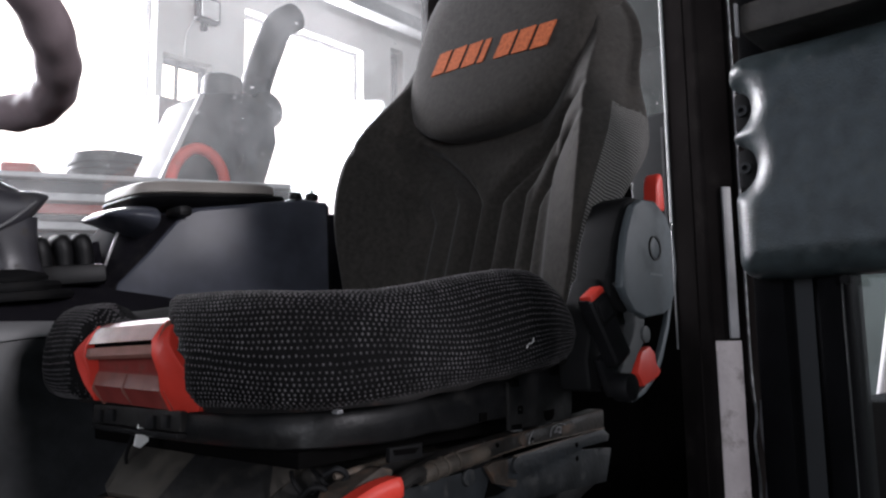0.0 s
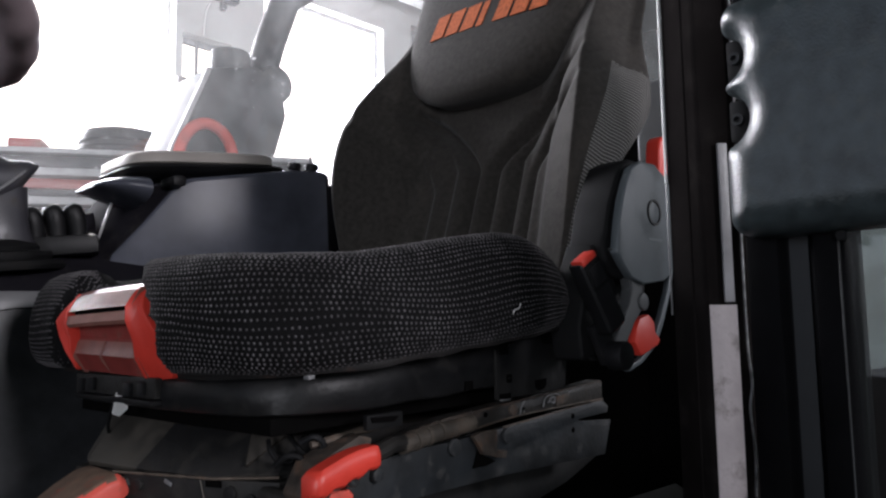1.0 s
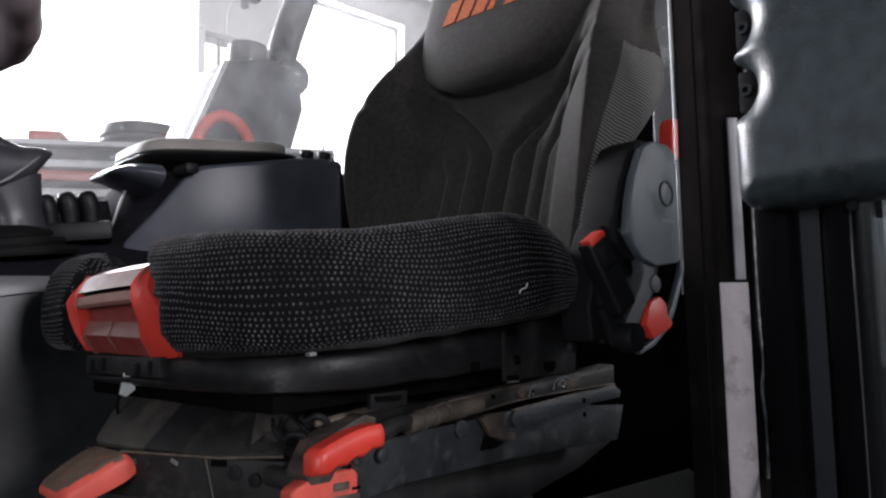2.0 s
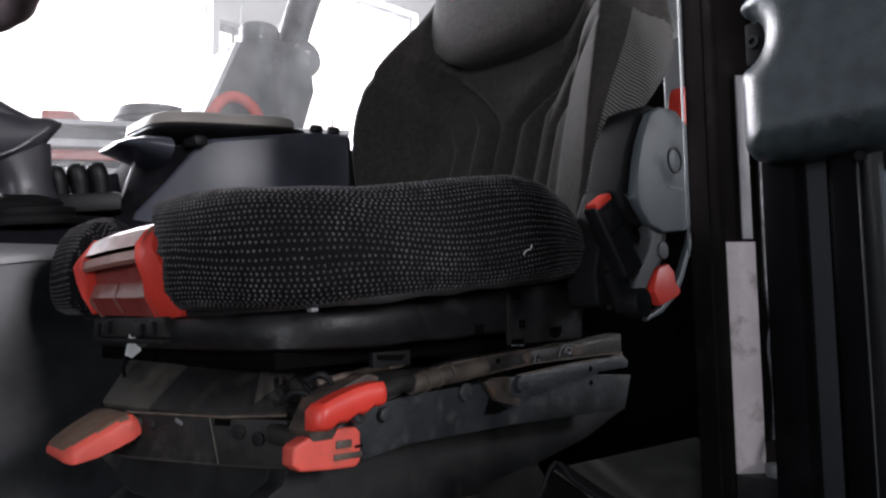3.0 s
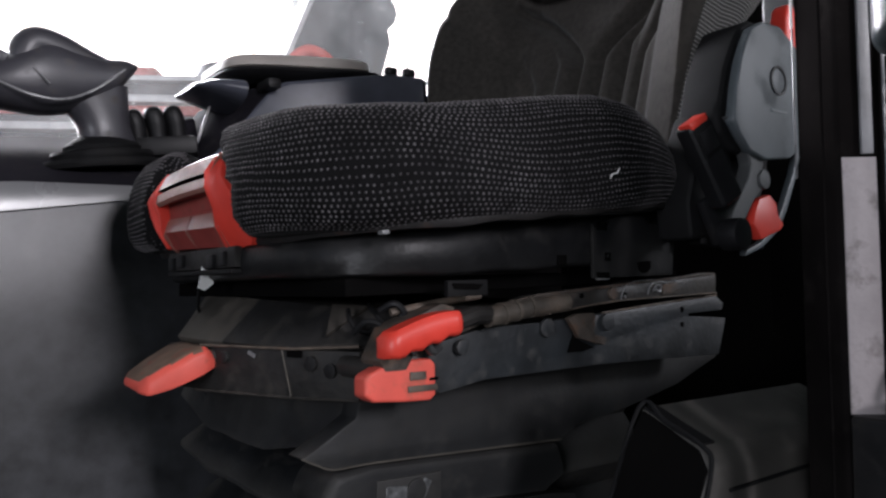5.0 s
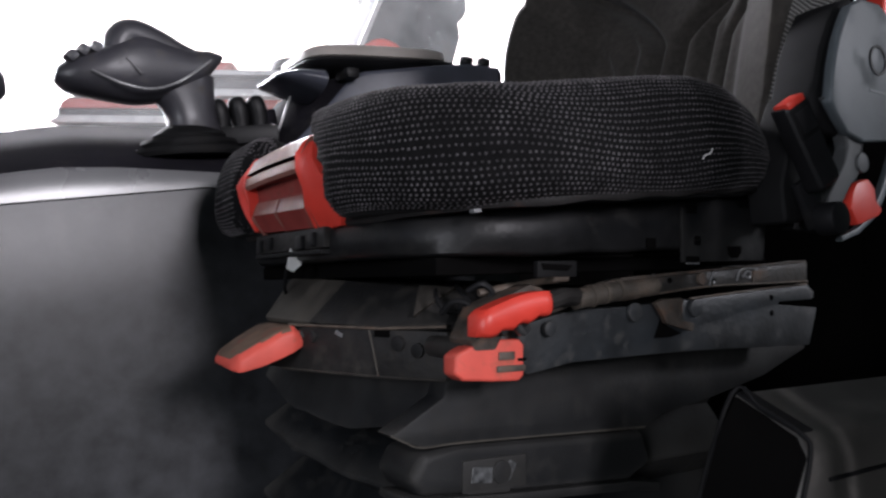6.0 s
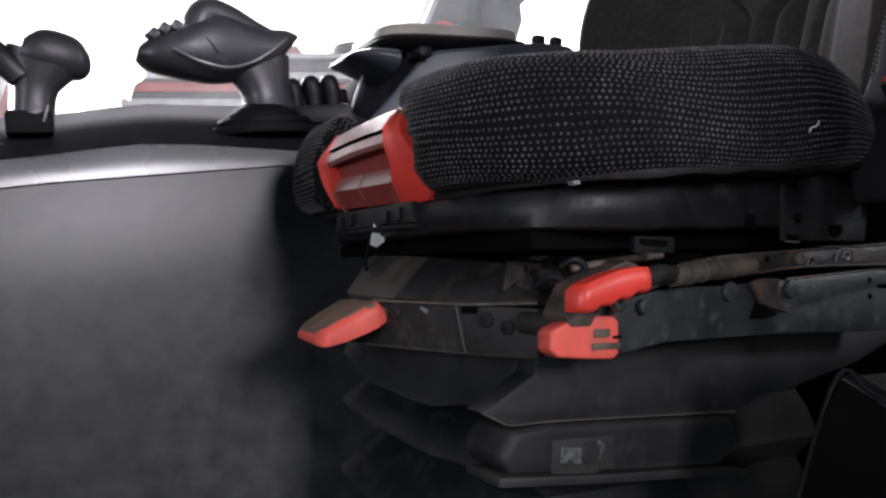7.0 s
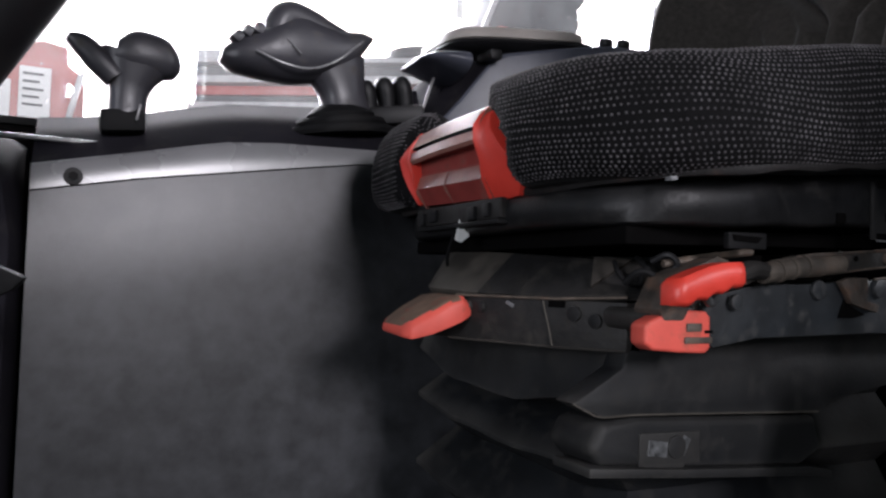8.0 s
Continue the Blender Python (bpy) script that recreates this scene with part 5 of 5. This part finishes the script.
part("bar_seam", tube([on_bar(0.092, 1.3480, 0.0004), on_bar(0.097, 1.330, 0.0004), on_bar(0.104, 1.3045, 0.0004)], 0.0008, 6), M_DUSTY, seat)
part("bar_slot", box_at(Matrix.Translation(on_bar(0.108, 1.3445, 0.0002)) @ BAR.to_track_quat("X", "Z").to_matrix().to_4x4(), 0.018, 0.002, 0.006), M_SHADE, seat)
for d, z, r in ((0.014, 1.338, 0.006), (0.126, 1.336, 0.0075), (0.148, 1.330, 0.007)):
    q = on_bar(min(d, 0.109), z) if d <= 0.109 else Vector((0.608, 0.806, z)).lerp(Vector((0.640, 0.745, z)), (d - 0.109) / 0.069)
    part("bar_bolt", disc(q - OUT * 0.002, OUT, r, 0.005, 16, 0.001), M_FRAME, seat)
chip_m = Matrix.Translation(on_bar(0.052, 1.3425, 0.0004)) @ BAR.to_track_quat("X", "Z").to_matrix().to_4x4()
part("bar_chip", box_at(chip_m @ pose(0, 0, 0, 0, 24, 0), 0.010, 0.0014, 0.004, 0.0005), M_EDGE, seat, "bare worn paint chip")
part("cover_hook", tube(smooth_curve([(0.640, 0.764, 1.386), (0.636, 0.755, 1.378), (0.640, 0.748, 1.368), (0.650, 0.742, 1.366), (0.655, 0.742, 1.376)]), 0.0024, 8), M_RUBBER, seat)
part("cover_hook", tube(smooth_curve([(0.656, 0.752, 1.390), (0.652, 0.738, 1.384), (0.658, 0.728, 1.374), (0.668, 0.722, 1.380)]), 0.0026, 8), M_RUBBER, seat)
part("cover_gusset", loft([[Vector((0.668, 0.772, 1.386)), Vector((0.645, 0.800, 1.388)), Vector((0.628, 0.781, 1.360))], [Vector((0.664, 0.768, 1.389)), Vector((0.641, 0.796, 1.391)), Vector((0.624, 0.777, 1.363))]]), M_BAR, seat)
part("slide_rod", tube([(0.655, 0.716, 1.384), (0.700, 0.706, 1.392), (0.745, 0.700, 1.398)], 0.0035, 8), M_RUST, seat)
part("bolt_head", disc((0.712, 0.690, 1.352), (0, -1, 0), 0.007, 0.006, 14, 0.002), M_PLATE, seat)
part("side_skirt", prism([(0.65, 1.335), (1.19, 1.335), (1.193, 1.311), (1.105, 1.281), (1.01, 1.262), (0.924, 1.2506), (0.896, 1.239), (0.72, 1.2445), (0.654, 1.2475), (0.615, 1.2468), (0.597, 1.2533), (0.583, 1.2603), (0.594, 1.2656), (0.612, 1.2755), (0.637, 1.2896)], "y", 0.745, 0.775, 0.003), M_BELLOWS, seat)
part("skirt_seam", tube(smooth_curve([(0.584, 0.747, 1.2600), (0.598, 0.746, 1.2530), (0.615, 0.745, 1.2470), (0.66, 0.745, 1.2470), (0.80, 0.745, 1.2420), (0.896, 0.745, 1.2385)]), 0.0008, 8), M_DUSTY, seat)
low = part("lower_cover", prism([(0.618, 1.2400), (0.66, 1.2445), (0.90, 1.2335), (0.912, 1.198), (0.877, 1.1815), (0.72, 1.1915), (0.618, 1.2010), (0.606, 1.2180)], "y", 0.750, 0.82, 0.010, 3), M_BELLOWS, seat, "black lower suspension cover")
part("lower_lip", prism([(0.600, 1.2040), (0.72, 1.1940), (0.877, 1.1840), (0.915, 1.1780), (0.915, 1.168), (0.877, 1.1740), (0.72, 1.1850), (0.600, 1.1950)], "y", 0.742, 0.80, 0.003), M_BELLOWS, low)
part("embossed_window", box_at(pose(0.697, 0.7502, 1.2135, 0, 1, 0), 0.074, 0.004, 0.030, 0.0015), M_BELLOWS, low)
# soft highlights on the embossed window set as two pale patches
part("embossed_patch", box_at(pose(0.682, 0.7492, 1.2140, 0, 8, 0), 0.024, 0.003, 0.015, 0.0014, 3), M_PATCHSHINE, low, "pale patch with a highlight in its colour")
part("embossed_patch", box_at(pose(0.714, 0.7492, 1.2150, 0, 28, 0), 0.010, 0.003, 0.018, 0.0014, 3), M_PATCHSHINE, low, "pale patch with a highlight in its colour")
part("embossed_disc", disc((0.704, 0.7492, 1.2145), (0, -1, 0), 0.011, 0.003, 20, 0.001), M_BELLOWS, low)
part("embossed_line", box_at(pose(0.690, 0.7498, 1.1985, 0, 3, 0), 0.05, 0.003, 0.006, 0.001), M_BELLOWS, low)
part("base_plate", box(0.60, 1.10, 0.70, 1.10, FLOOR, 1.0, 0.004), M_FRAME, seat)

# ---- storage box by the door sill ----
sbox = thing("storage_box", (0.95, 0.55, FLOOR), "scuffed black plastic storage box with a dark open end", "box")
rings = [[(0.735, 0.515, FLOOR), (1.12, 0.515, FLOOR), (1.12, 0.605, FLOOR), (0.735, 0.605, FLOOR)],
         [(0.800, 0.520, 1.18), (1.12, 0.520, 1.18), (1.12, 0.60, 1.18), (0.795, 0.60, 1.18)],
         [(0.850, 0.526, 1.252), (1.12, 0.526, 1.252), (1.12, 0.598, 1.262), (0.828, 0.598, 1.262)],
         [(0.855, 0.536, 1.268), (1.12, 0.536, 1.268), (1.12, 0.594, 1.297), (0.846, 0.594, 1.297)]]
part("body", rounded(loft([[Vector(p) for p in r] for r in rings]), 0.005, 3, 15), M_BOX, sbox)
part("rim", tube(smooth_curve([(0.742, 0.602, 1.06), (0.796, 0.601, 1.19), (0.843, 0.595, 1.296), (0.848, 0.57, 1.286), (0.853, 0.537, 1.269), (0.850, 0.527, 1.252), (0.815, 0.521, 1.19), (0.75, 0.517, 1.06)], 5), 0.0022, 8), M_RUBBER, sbox)
# black sheet over the closed end paints the shade of an opening
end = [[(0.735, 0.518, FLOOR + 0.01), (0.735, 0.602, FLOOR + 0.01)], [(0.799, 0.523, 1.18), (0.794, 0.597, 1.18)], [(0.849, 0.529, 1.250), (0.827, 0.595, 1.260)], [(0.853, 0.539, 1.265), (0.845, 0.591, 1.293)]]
part("end_shade", loft([[Vector(a) - Vector((0.004, 0, 0)), Vector(b) - Vector((0.004, 0, 0)), Vector(b) + Vector((0.004, 0, 0)), Vector(a) + Vector((0.004, 0, 0))] for a, b in end]), M_SHADE, sbox, "black sheet for the shade in the open end")
part("lid_band", loft([[Vector((x, y, z + 0.0015)), Vector((x + 0.018, y, z + 0.0015)), Vector((x + 0.018, y, z - 0.004)), Vector((x, y, z - 0.004))] for x, y, z in ((0.846, 0.592, 1.2955), (0.849, 0.565, 1.2825), (0.854, 0.538, 1.269))]), M_RUBBER, sbox)
part("seam", tube([(0.87, 0.5225, 1.232), (1.11, 0.5225, 1.236)], 0.0018, 6), M_RUBBER, sbox)


# ---- right hand console ----
console = thing("side_console", (0.5, 1.36, FLOOR), "blue black plastic side console with grey side panel", "console")
LIP = [(0.10, 1.484), (0.143, 1.490), (0.264, 1.516), (0.33, 1.531), (0.372, 1.5395), (0.44, 1.5455), (0.556, 1.549), (0.70, 1.552), (1.10, 1.56)]
PART = [(0.10, 1.452), (0.142, 1.458), (0.265, 1.482), (0.405, 1.504), (0.556, 1.527), (0.70, 1.535), (1.10, 1.545)]
TOP = [(0.10, 1.57), (0.24, 1.588), (0.35, 1.616), (0.40, 1.627), (0.56, 1.642), (1.10, 1.65)]
xs = [0.143, 0.20, 0.264, 0.30, 0.33, 0.352, 0.372, 0.40, 0.44, 0.50, 0.556, 0.65, 0.75, 0.9, 1.10]
part("side_panel", rounded(loft([[Vector((x, 1.222, 1.0)), Vector((x, 1.245, 1.0)), Vector((x, 1.255, lerp_table(PART, x) - 0.001)), *[Vector((x, 1.222 + 0.009 * (1 - k / 10) ** 2.0, lerp_table(PART, x) - 0.0015 - 0.014 * k)) for k in range(11)]] for x in xs]), 0.0), M_PANEL, console, "grained grey side panel", smooth=50)
part("trim_cap", loft([[Vector((x, 1.229, lerp_table(PART, x) + 0.0005)), Vector((x, 1.252, lerp_table(PART, x) + 0.0005)), Vector((x, 1.252, lerp_table(LIP, x) - 0.004)), Vector((x, 1.242, lerp_table(LIP, x) + 0.001)), Vector((x, 1.234, lerp_table(LIP, x) + 0.0005)), Vector((x, 1.230, lerp_table(LIP, x) - 0.005))] for x in xs]), M_TRIM, console, "smooth grey edge trim", smooth=50)
part("screw", disc((0.189, 1.2295, 1.478), (0, -1, 0), 0.011, 0.003, 20, 0.001), M_BLACK, console)
part("screw", disc((0.189, 1.2275, 1.478), (0, -1, 0), 0.006, 0.0025, 6), M_RUBBER, console)
part("shoulder", loft([[Vector((x, 1.234, lerp_table(LIP, x) - 0.006)), Vector((x, 1.30, lerp_table(LIP, x) * 0.45 + lerp_table(TOP, x) * 0.55 - 0.008)), Vector((x, 1.40, lerp_table(TOP, x))), Vector((x, 1.53, lerp_table(TOP, x) - 0.03)), Vector((x, 1.53, 1.3)), Vector((x, 1.25, 1.3))] for x in xs]), M_SHOULDER, console, smooth=50)

def grip(sections, n=28):
    """Rounded sections: centre x, y, z, half sizes along x, y and the tilt of the section about y."""
    rings, dense = [], []
    pad = [sections[0]] + list(sections) + [sections[-1]]
    for i in range(1, len(pad) - 2):
        for k in range(4):
            t = k / 4
            p, q, r, s = pad[i - 1:i + 3]
            dense.append([0.5 * (2 * q[j] + (r[j] - p[j]) * t + (2 * p[j] - 5 * q[j] + 4 * r[j] - s[j]) * t * t + (3 * q[j] - p[j] - 3 * r[j] + s[j]) * t ** 3) for j in range(6)])
    dense.append(list(sections[-1]))
    for x, y, z, a, b, tl in dense:
        a, b = max(a, 0.002), max(b, 0.002)
        m = pose(x, y, z, 0, tl, 0)
        rings.append([m @ Vector((a * math.copysign(abs(math.cos(t)) ** 0.8, math.cos(t)), b * math.copysign(abs(math.sin(t)) ** 0.8, math.sin(t)), 0)) for t in [2 * math.pi * k / n for k in range(n)]])
    return loft(rings)


# raised rear body with the armrest lid
BODY = [(0.674, 1.600), (0.712, 1.655), (0.735, 1.70), (0.752, 1.728), (0.80, 1.742), (0.98, 1.775), (1.02, 1.783), (1.085, 1.786), (1.092, 1.60), (0.665, 1.570)]
rings = []
for y, o, lead in ((1.252, 0.012, 1.0), (1.256, 0.004, 1.0), (1.262, 0.001, 0.92), (1.275, 0.0, 0.72), (1.30, 0.0, 0.36), (1.33, 0.0, 0.0), (1.40, 0.0, 0.0), (1.50, 0.01, 0.0)):
    cx, cz = 0.9, 1.68
    back = [0.004, 0.014, 0.026, 0.032, 0.015, 0, 0, 0, 0, 0.004]
    rings.append([Vector((cx + (x - cx) * (1 - o * 2.0) + lead * back[k], y, cz + (z - cz) * (1 - o * 4))) for k, (x, z) in enumerate(BODY)])
shell = rounded(loft(rings), 0.006, 3, 40)
for k in range(12):
    bmesh.ops.bisect_plane(shell, geom=shell.verts[:] + shell.edges[:] + shell.faces[:], plane_co=(0.72 + 0.022 * k, 0, 0), plane_no=(1, 0, 0))
# the side that faces the seat draws back towards its front
for v in shell.verts:
    d = max(0.0, 0.97 - v.co.x)
    d = 0.255 * d * d / (d + 0.03) * max(0.0, min(1.0, (1.40 - v.co.y) / 0.148))
    v.co += Vector((0.5 * d, d, 0.18 * d))
bmesh.ops.recalc_face_normals(shell, faces=shell.faces[:])
# front faces take the dark matt colour: shade painted over a bright reflection
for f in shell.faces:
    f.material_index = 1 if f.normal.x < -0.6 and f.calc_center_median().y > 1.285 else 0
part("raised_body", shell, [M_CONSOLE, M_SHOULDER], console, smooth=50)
part("rear_block", box(1.096, 1.33, 1.36, 1.50, 1.45, 1.79, 0.008), M_SHOULDER, console)
# block added to fill the dark space between knobs and body
part("dark_filler_block", prism([(0.600, 1.60), (0.612, 1.645), (0.650, 1.672), (0.712, 1.690), (0.73, 1.60)], "y", 1.385, 1.49, 0.006, 3), M_SHOULDER, console)
nose = []
for f, (cx, cz, rx, rz) in ((0.0, (0.676, 1.717, 0.003, 0.003)), (0.15, (0.684, 1.717, 0.010, 0.008)), (0.4, (0.698, 1.716, 0.02, 0.012)), (0.7, (0.718, 1.713, 0.03, 0.019)), (1.0, (0.752, 1.708, 0.03, 0.026))):
    nose.append([Vector((cx, 1.335 - 0.075 * math.cos(t) * (0.55 + 0.45 * f ** 0.5), cz + rz * math.sin(t) + 0.010 * f)) for t in [2 * math.pi * k / 24 for k in range(24)]])
part("front_nose", loft(nose), M_CONSOLE, console, smooth=60)
# pale strip painted in for the highlight along the body's front edge
part("edge_strip", box_at(pose(0.706, 1.330, 1.667, 0, 18, 0), 0.004, 0.004, 0.066, 0.0012), M_TRIM, console)
lid_rings = []
for z, d in ((1.738, 0.02), (1.746, 0.004), (1.752, 0.0), (1.7565, 0.002)):
    lid_rings.append([Vector((x, y, z + (x - 0.70) * 0.12)) for x, y in superloop(0.735 + d, 1.035 - d, 1.290 + d, 1.475 - d, 5, 56)])
lid = part("lid_base", loft(lid_rings), M_BLACK, console, smooth=50)
lid_rings = []
for z, d in ((1.757, 0.005), (1.760, 0.0), (1.774, 0.0015), (1.779, 0.009), (1.782, 0.04), (1.783, 0.07)):
    lid_rings.append([Vector((x, y, z + (x - 0.70) * 0.12)) for x, y in superloop(0.738 + d, 1.012 - d, 1.293 + d, 1.472 - d, 5, 56)])
part("armrest_lid", loft(lid_rings), M_ARM, console, "grey vinyl armrest pad", smooth=60)
part("latch", box_at(pose(0.800, 1.292, 1.736, 0, -6, 0), 0.024, 0.05, 0.018, 0.007), M_BLACK, console)
part("rear_seam", tube([(1.088, 1.2600, 1.780), (1.086, 1.2560, 1.700), (1.090, 1.2560, 1.610)], 0.0030, 8), M_RUBBER, console)
for x, z in ((1.024, 1.787), (1.062, 1.790)):
    part("rocker_knob", disc((x, 1.275, z - 0.002), (0.05, -0.1, 1), 0.0125, 0.014, 20, 0.005), M_BLACK, console)
part("rocker_stalk", tube([(1.062, 1.275, 1.80), (1.056, 1.27, 1.815)], 0.002, 6), M_CHROME, console)
for k, (x, y, z) in enumerate(((0.612, 1.345, 1.640), (0.638, 1.332, 1.645), (0.664, 1.322, 1.648), (0.650, 1.372, 1.650))):
    part("switch_knob", grip([(x, y, z - 0.022, 0.012, 0.012, 0), (x - 0.002, y, z, 0.013, 0.015, -8), (x - 0.006, y, z + 0.020, 0.014, 0.017, -14), (x - 0.011, y, z + 0.034, 0.012, 0.014, -22), (x - 0.014, y, z + 0.039, 0.006, 0.008, -24)], 14), M_BLACK, console, smooth=60)
part("switch_base", box_at(pose(0.640, 1.345, 1.622, 0, -6, -20), 0.12, 0.08, 0.03, 0.008), M_BLACK, console)
part("flap", box_at(pose(0.585, 1.40, 1.652, 10, 0, 0), 0.03, 0.03, 0.03, 0.008), M_REDDUST, console)


# ---- joysticks ----
def gaiter(cx, cy, z, r, tilt=0.0):
    prof = [(1.0, 0.0), (1.04, 0.006), (1.0, 0.012), (0.80, 0.014), (0.84, 0.020), (0.80, 0.026), (0.60, 0.029), (0.62, 0.034), (0.55, 0.040), (0.42, 0.048)]
    return loft([[Vector((cx + r * a * math.cos(2 * math.pi * k / 32), cy + 0.8 * r * a * math.sin(2 * math.pi * k / 32), z + h + tilt * r * a * math.cos(2 * math.pi * k / 32))) for k in range(32)] for a, h in prof])


def lowered(sections, n):
    return grip([(x, y, z - 0.012, a, b, t) for x, y, z, a, b, t in sections], n)


stick = thing("joystick", (0.55, 1.31, 1.60), "black hand shaped joystick on a rubber gaiter", "joystick", "console joysticks")
part("gaiter", gaiter(0.553, 1.312, 1.578, 0.085, 0.12), M_RUBBER, stick, smooth=50)
part("stem", grip([(0.562, 1.312, 1.610, 0.042, 0.034, 0), (0.556, 1.312, 1.635, 0.036, 0.030, -5), (0.548, 1.312, 1.658, 0.040, 0.030, -8), (0.532, 1.312, 1.690, 0.055, 0.032, -14)]), M_STICK, stick, smooth=60)
part("palm_rest", lowered([(0.597, 1.312, 1.747, 0.004, 0.012, 80), (0.580, 1.312, 1.738, 0.016, 0.026, 78), (0.555, 1.312, 1.722, 0.030, 0.034, 80), (0.52, 1.312, 1.715, 0.042, 0.040, 86), (0.48, 1.312, 1.714, 0.052, 0.044, 90), (0.45, 1.312, 1.708, 0.046, 0.044, 95), (0.42, 1.312, 1.698, 0.034, 0.040, 98), (0.39, 1.312, 1.692, 0.024, 0.032, 100), (0.372, 1.312, 1.690, 0.010, 0.02, 100)], 24), M_STICK, stick, smooth=60)
part("palm_hump", lowered([(0.432, 1.312, 1.70, 0.02, 0.03, 80), (0.450, 1.312, 1.740, 0.026, 0.036, 50), (0.466, 1.312, 1.757, 0.024, 0.036, 75), (0.492, 1.312, 1.752, 0.024, 0.034, 105), (0.53, 1.312, 1.738, 0.022, 0.030, 105), (0.57, 1.312, 1.735, 0.012, 0.02, 100)], 24), M_STICK, stick, smooth=60)
part("palm_seam", tube(smooth_curve([(0.412, 1.270, 1.680), (0.45, 1.264, 1.666), (0.49, 1.264, 1.664), (0.53, 1.270, 1.683), (0.575, 1.285, 1.723)]), 0.0022, 8), M_TRIM, stick)
for x, z, tl in ((0.388, 1.712, 40), (0.402, 1.722, 30), (0.418, 1.728, 20)):
    part("thumb_button", box_at(pose(x, 1.29, z - 0.012, 0, tl, 10), 0.014, 0.022, 0.016, 0.004), M_STICK, stick)
part("palm_mark", tube([(0.455, 1.268, 1.703), (0.475, 1.264, 1.683)], 0.0016, 6), M_TRIM, stick)

stick2 = thing("joystick", (0.25, 1.29, 1.56), "small black travel lever with a rounded head", "joystick", "console joysticks")
part("base", box_at(pose(0.245, 1.295, 1.562, 0, -6, 0), 0.055, 0.05, 0.03, 0.006), M_RUBBER, stick2)
part("stem", grip([(0.250, 1.29, 1.56, 0.024, 0.02, 0), (0.251, 1.29, 1.60, 0.024, 0.02, 5), (0.254, 1.29, 1.625, 0.034, 0.024, 12), (0.258, 1.29, 1.645, 0.045, 0.028, 18)]), M_STICK, stick2, smooth=60)
part("head", grip([(0.312, 1.29, 1.650, 0.012, 0.016, 80), (0.300, 1.29, 1.652, 0.026, 0.026, 82), (0.275, 1.29, 1.654, 0.030, 0.03, 88), (0.25, 1.29, 1.655, 0.028, 0.03, 95), (0.232, 1.29, 1.652, 0.018, 0.024, 100)]), M_STICK, stick2, smooth=60)
part("thumb_fork", grip([(0.235, 1.285, 1.618, 0.016, 0.018, -40), (0.21, 1.285, 1.640, 0.016, 0.018, -50), (0.19, 1.285, 1.658, 0.013, 0.015, -50), (0.176, 1.285, 1.664, 0.006, 0.01, -60)]), M_STICK, stick2, smooth=60)
part("bright_clip", box_at(pose(0.262, 1.262, 1.572, 0, 12, 0), 0.003, 0.003, 0.022, 0.001), M_TRIM, stick2)

# ---- dashboard and steering wheel ----
dash = thing("dashboard", (-0.2, 1.15, FLOOR), "dusty dark dashboard under the steering column", "dashboard")
part("dash_body", rounded(loft([[Vector((-0.70, y, 1.0)), Vector((x1, y, 1.0)), Vector((x1, y, 1.40)), Vector((x1 - 0.01, y, zt - 0.03)), Vector((x1 - 0.06, y, zt)), Vector((-0.70, y, zt + 0.03))] for y, x1, zt in ((1.17, 0.128, 1.487), (1.20, 0.135, 1.50), (1.32, 0.138, 1.545), (1.50, 0.14, 1.575))]), 0.006), M_SHOULDER, dash)
part("dash_ledge", box(-0.3, 0.22, 1.285, 1.30, 1.527, 1.533, 0.002), M_TRIM, dash)
part("bracket", prism([(0.06, 1.30), (0.145, 1.345), (0.155, 1.356), (0.12, 1.372), (0.06, 1.37)], "y", 0.93, 1.0, 0.005), M_RUBBER, dash)

wheel = thing("steering_wheel", (0.26, 0.87, 1.82), "thick dark foam steering wheel with finger grips", "steering wheel")
tilt = radians(30)
wc = Vector((0.258, 0.87, 1.832))
e1, e2 = Vector((math.cos(tilt), 0, -math.sin(tilt))), Vector((0, 1, 0))
wn3 = e1.cross(e2)
pts, rad = [], []
for k in range(144):
    a = 2 * math.pi * k / 144
    pts.append(wc + 0.194 * (math.cos(a) * e1 + math.sin(a) * e2))
    rad.append(0.0180 + 0.0009 * math.cos(a * 26))
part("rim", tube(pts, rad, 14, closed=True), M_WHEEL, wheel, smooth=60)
for a in (70, 180, 290):
    d = math.cos(radians(a)) * e1 + math.sin(radians(a)) * e2
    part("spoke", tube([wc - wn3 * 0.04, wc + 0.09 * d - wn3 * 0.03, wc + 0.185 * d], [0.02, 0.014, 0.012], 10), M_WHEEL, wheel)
part("hub", disc(wc - wn3 * 0.055, wn3, 0.055, 0.05, 32, 0.012), M_BLACK, wheel)
axis = wn3 if wn3.z > 0 else -wn3
col = thing("steering_column", (0.0, 0.87, 1.3), "ribbed dark steering column boot", "steering column")
part("column_shroud", tube([wc - axis * d for d in (0.06, 0.16, 0.26, 0.36, 0.46, 0.62)], [0.045, 0.052, 0.056, 0.056, 0.052, 0.05], 24), M_BLACK, col)
part("column_foot", box(-0.50, -0.14, 0.78, 0.96, FLOOR, 1.36, 0.03), M_BLACK, col)
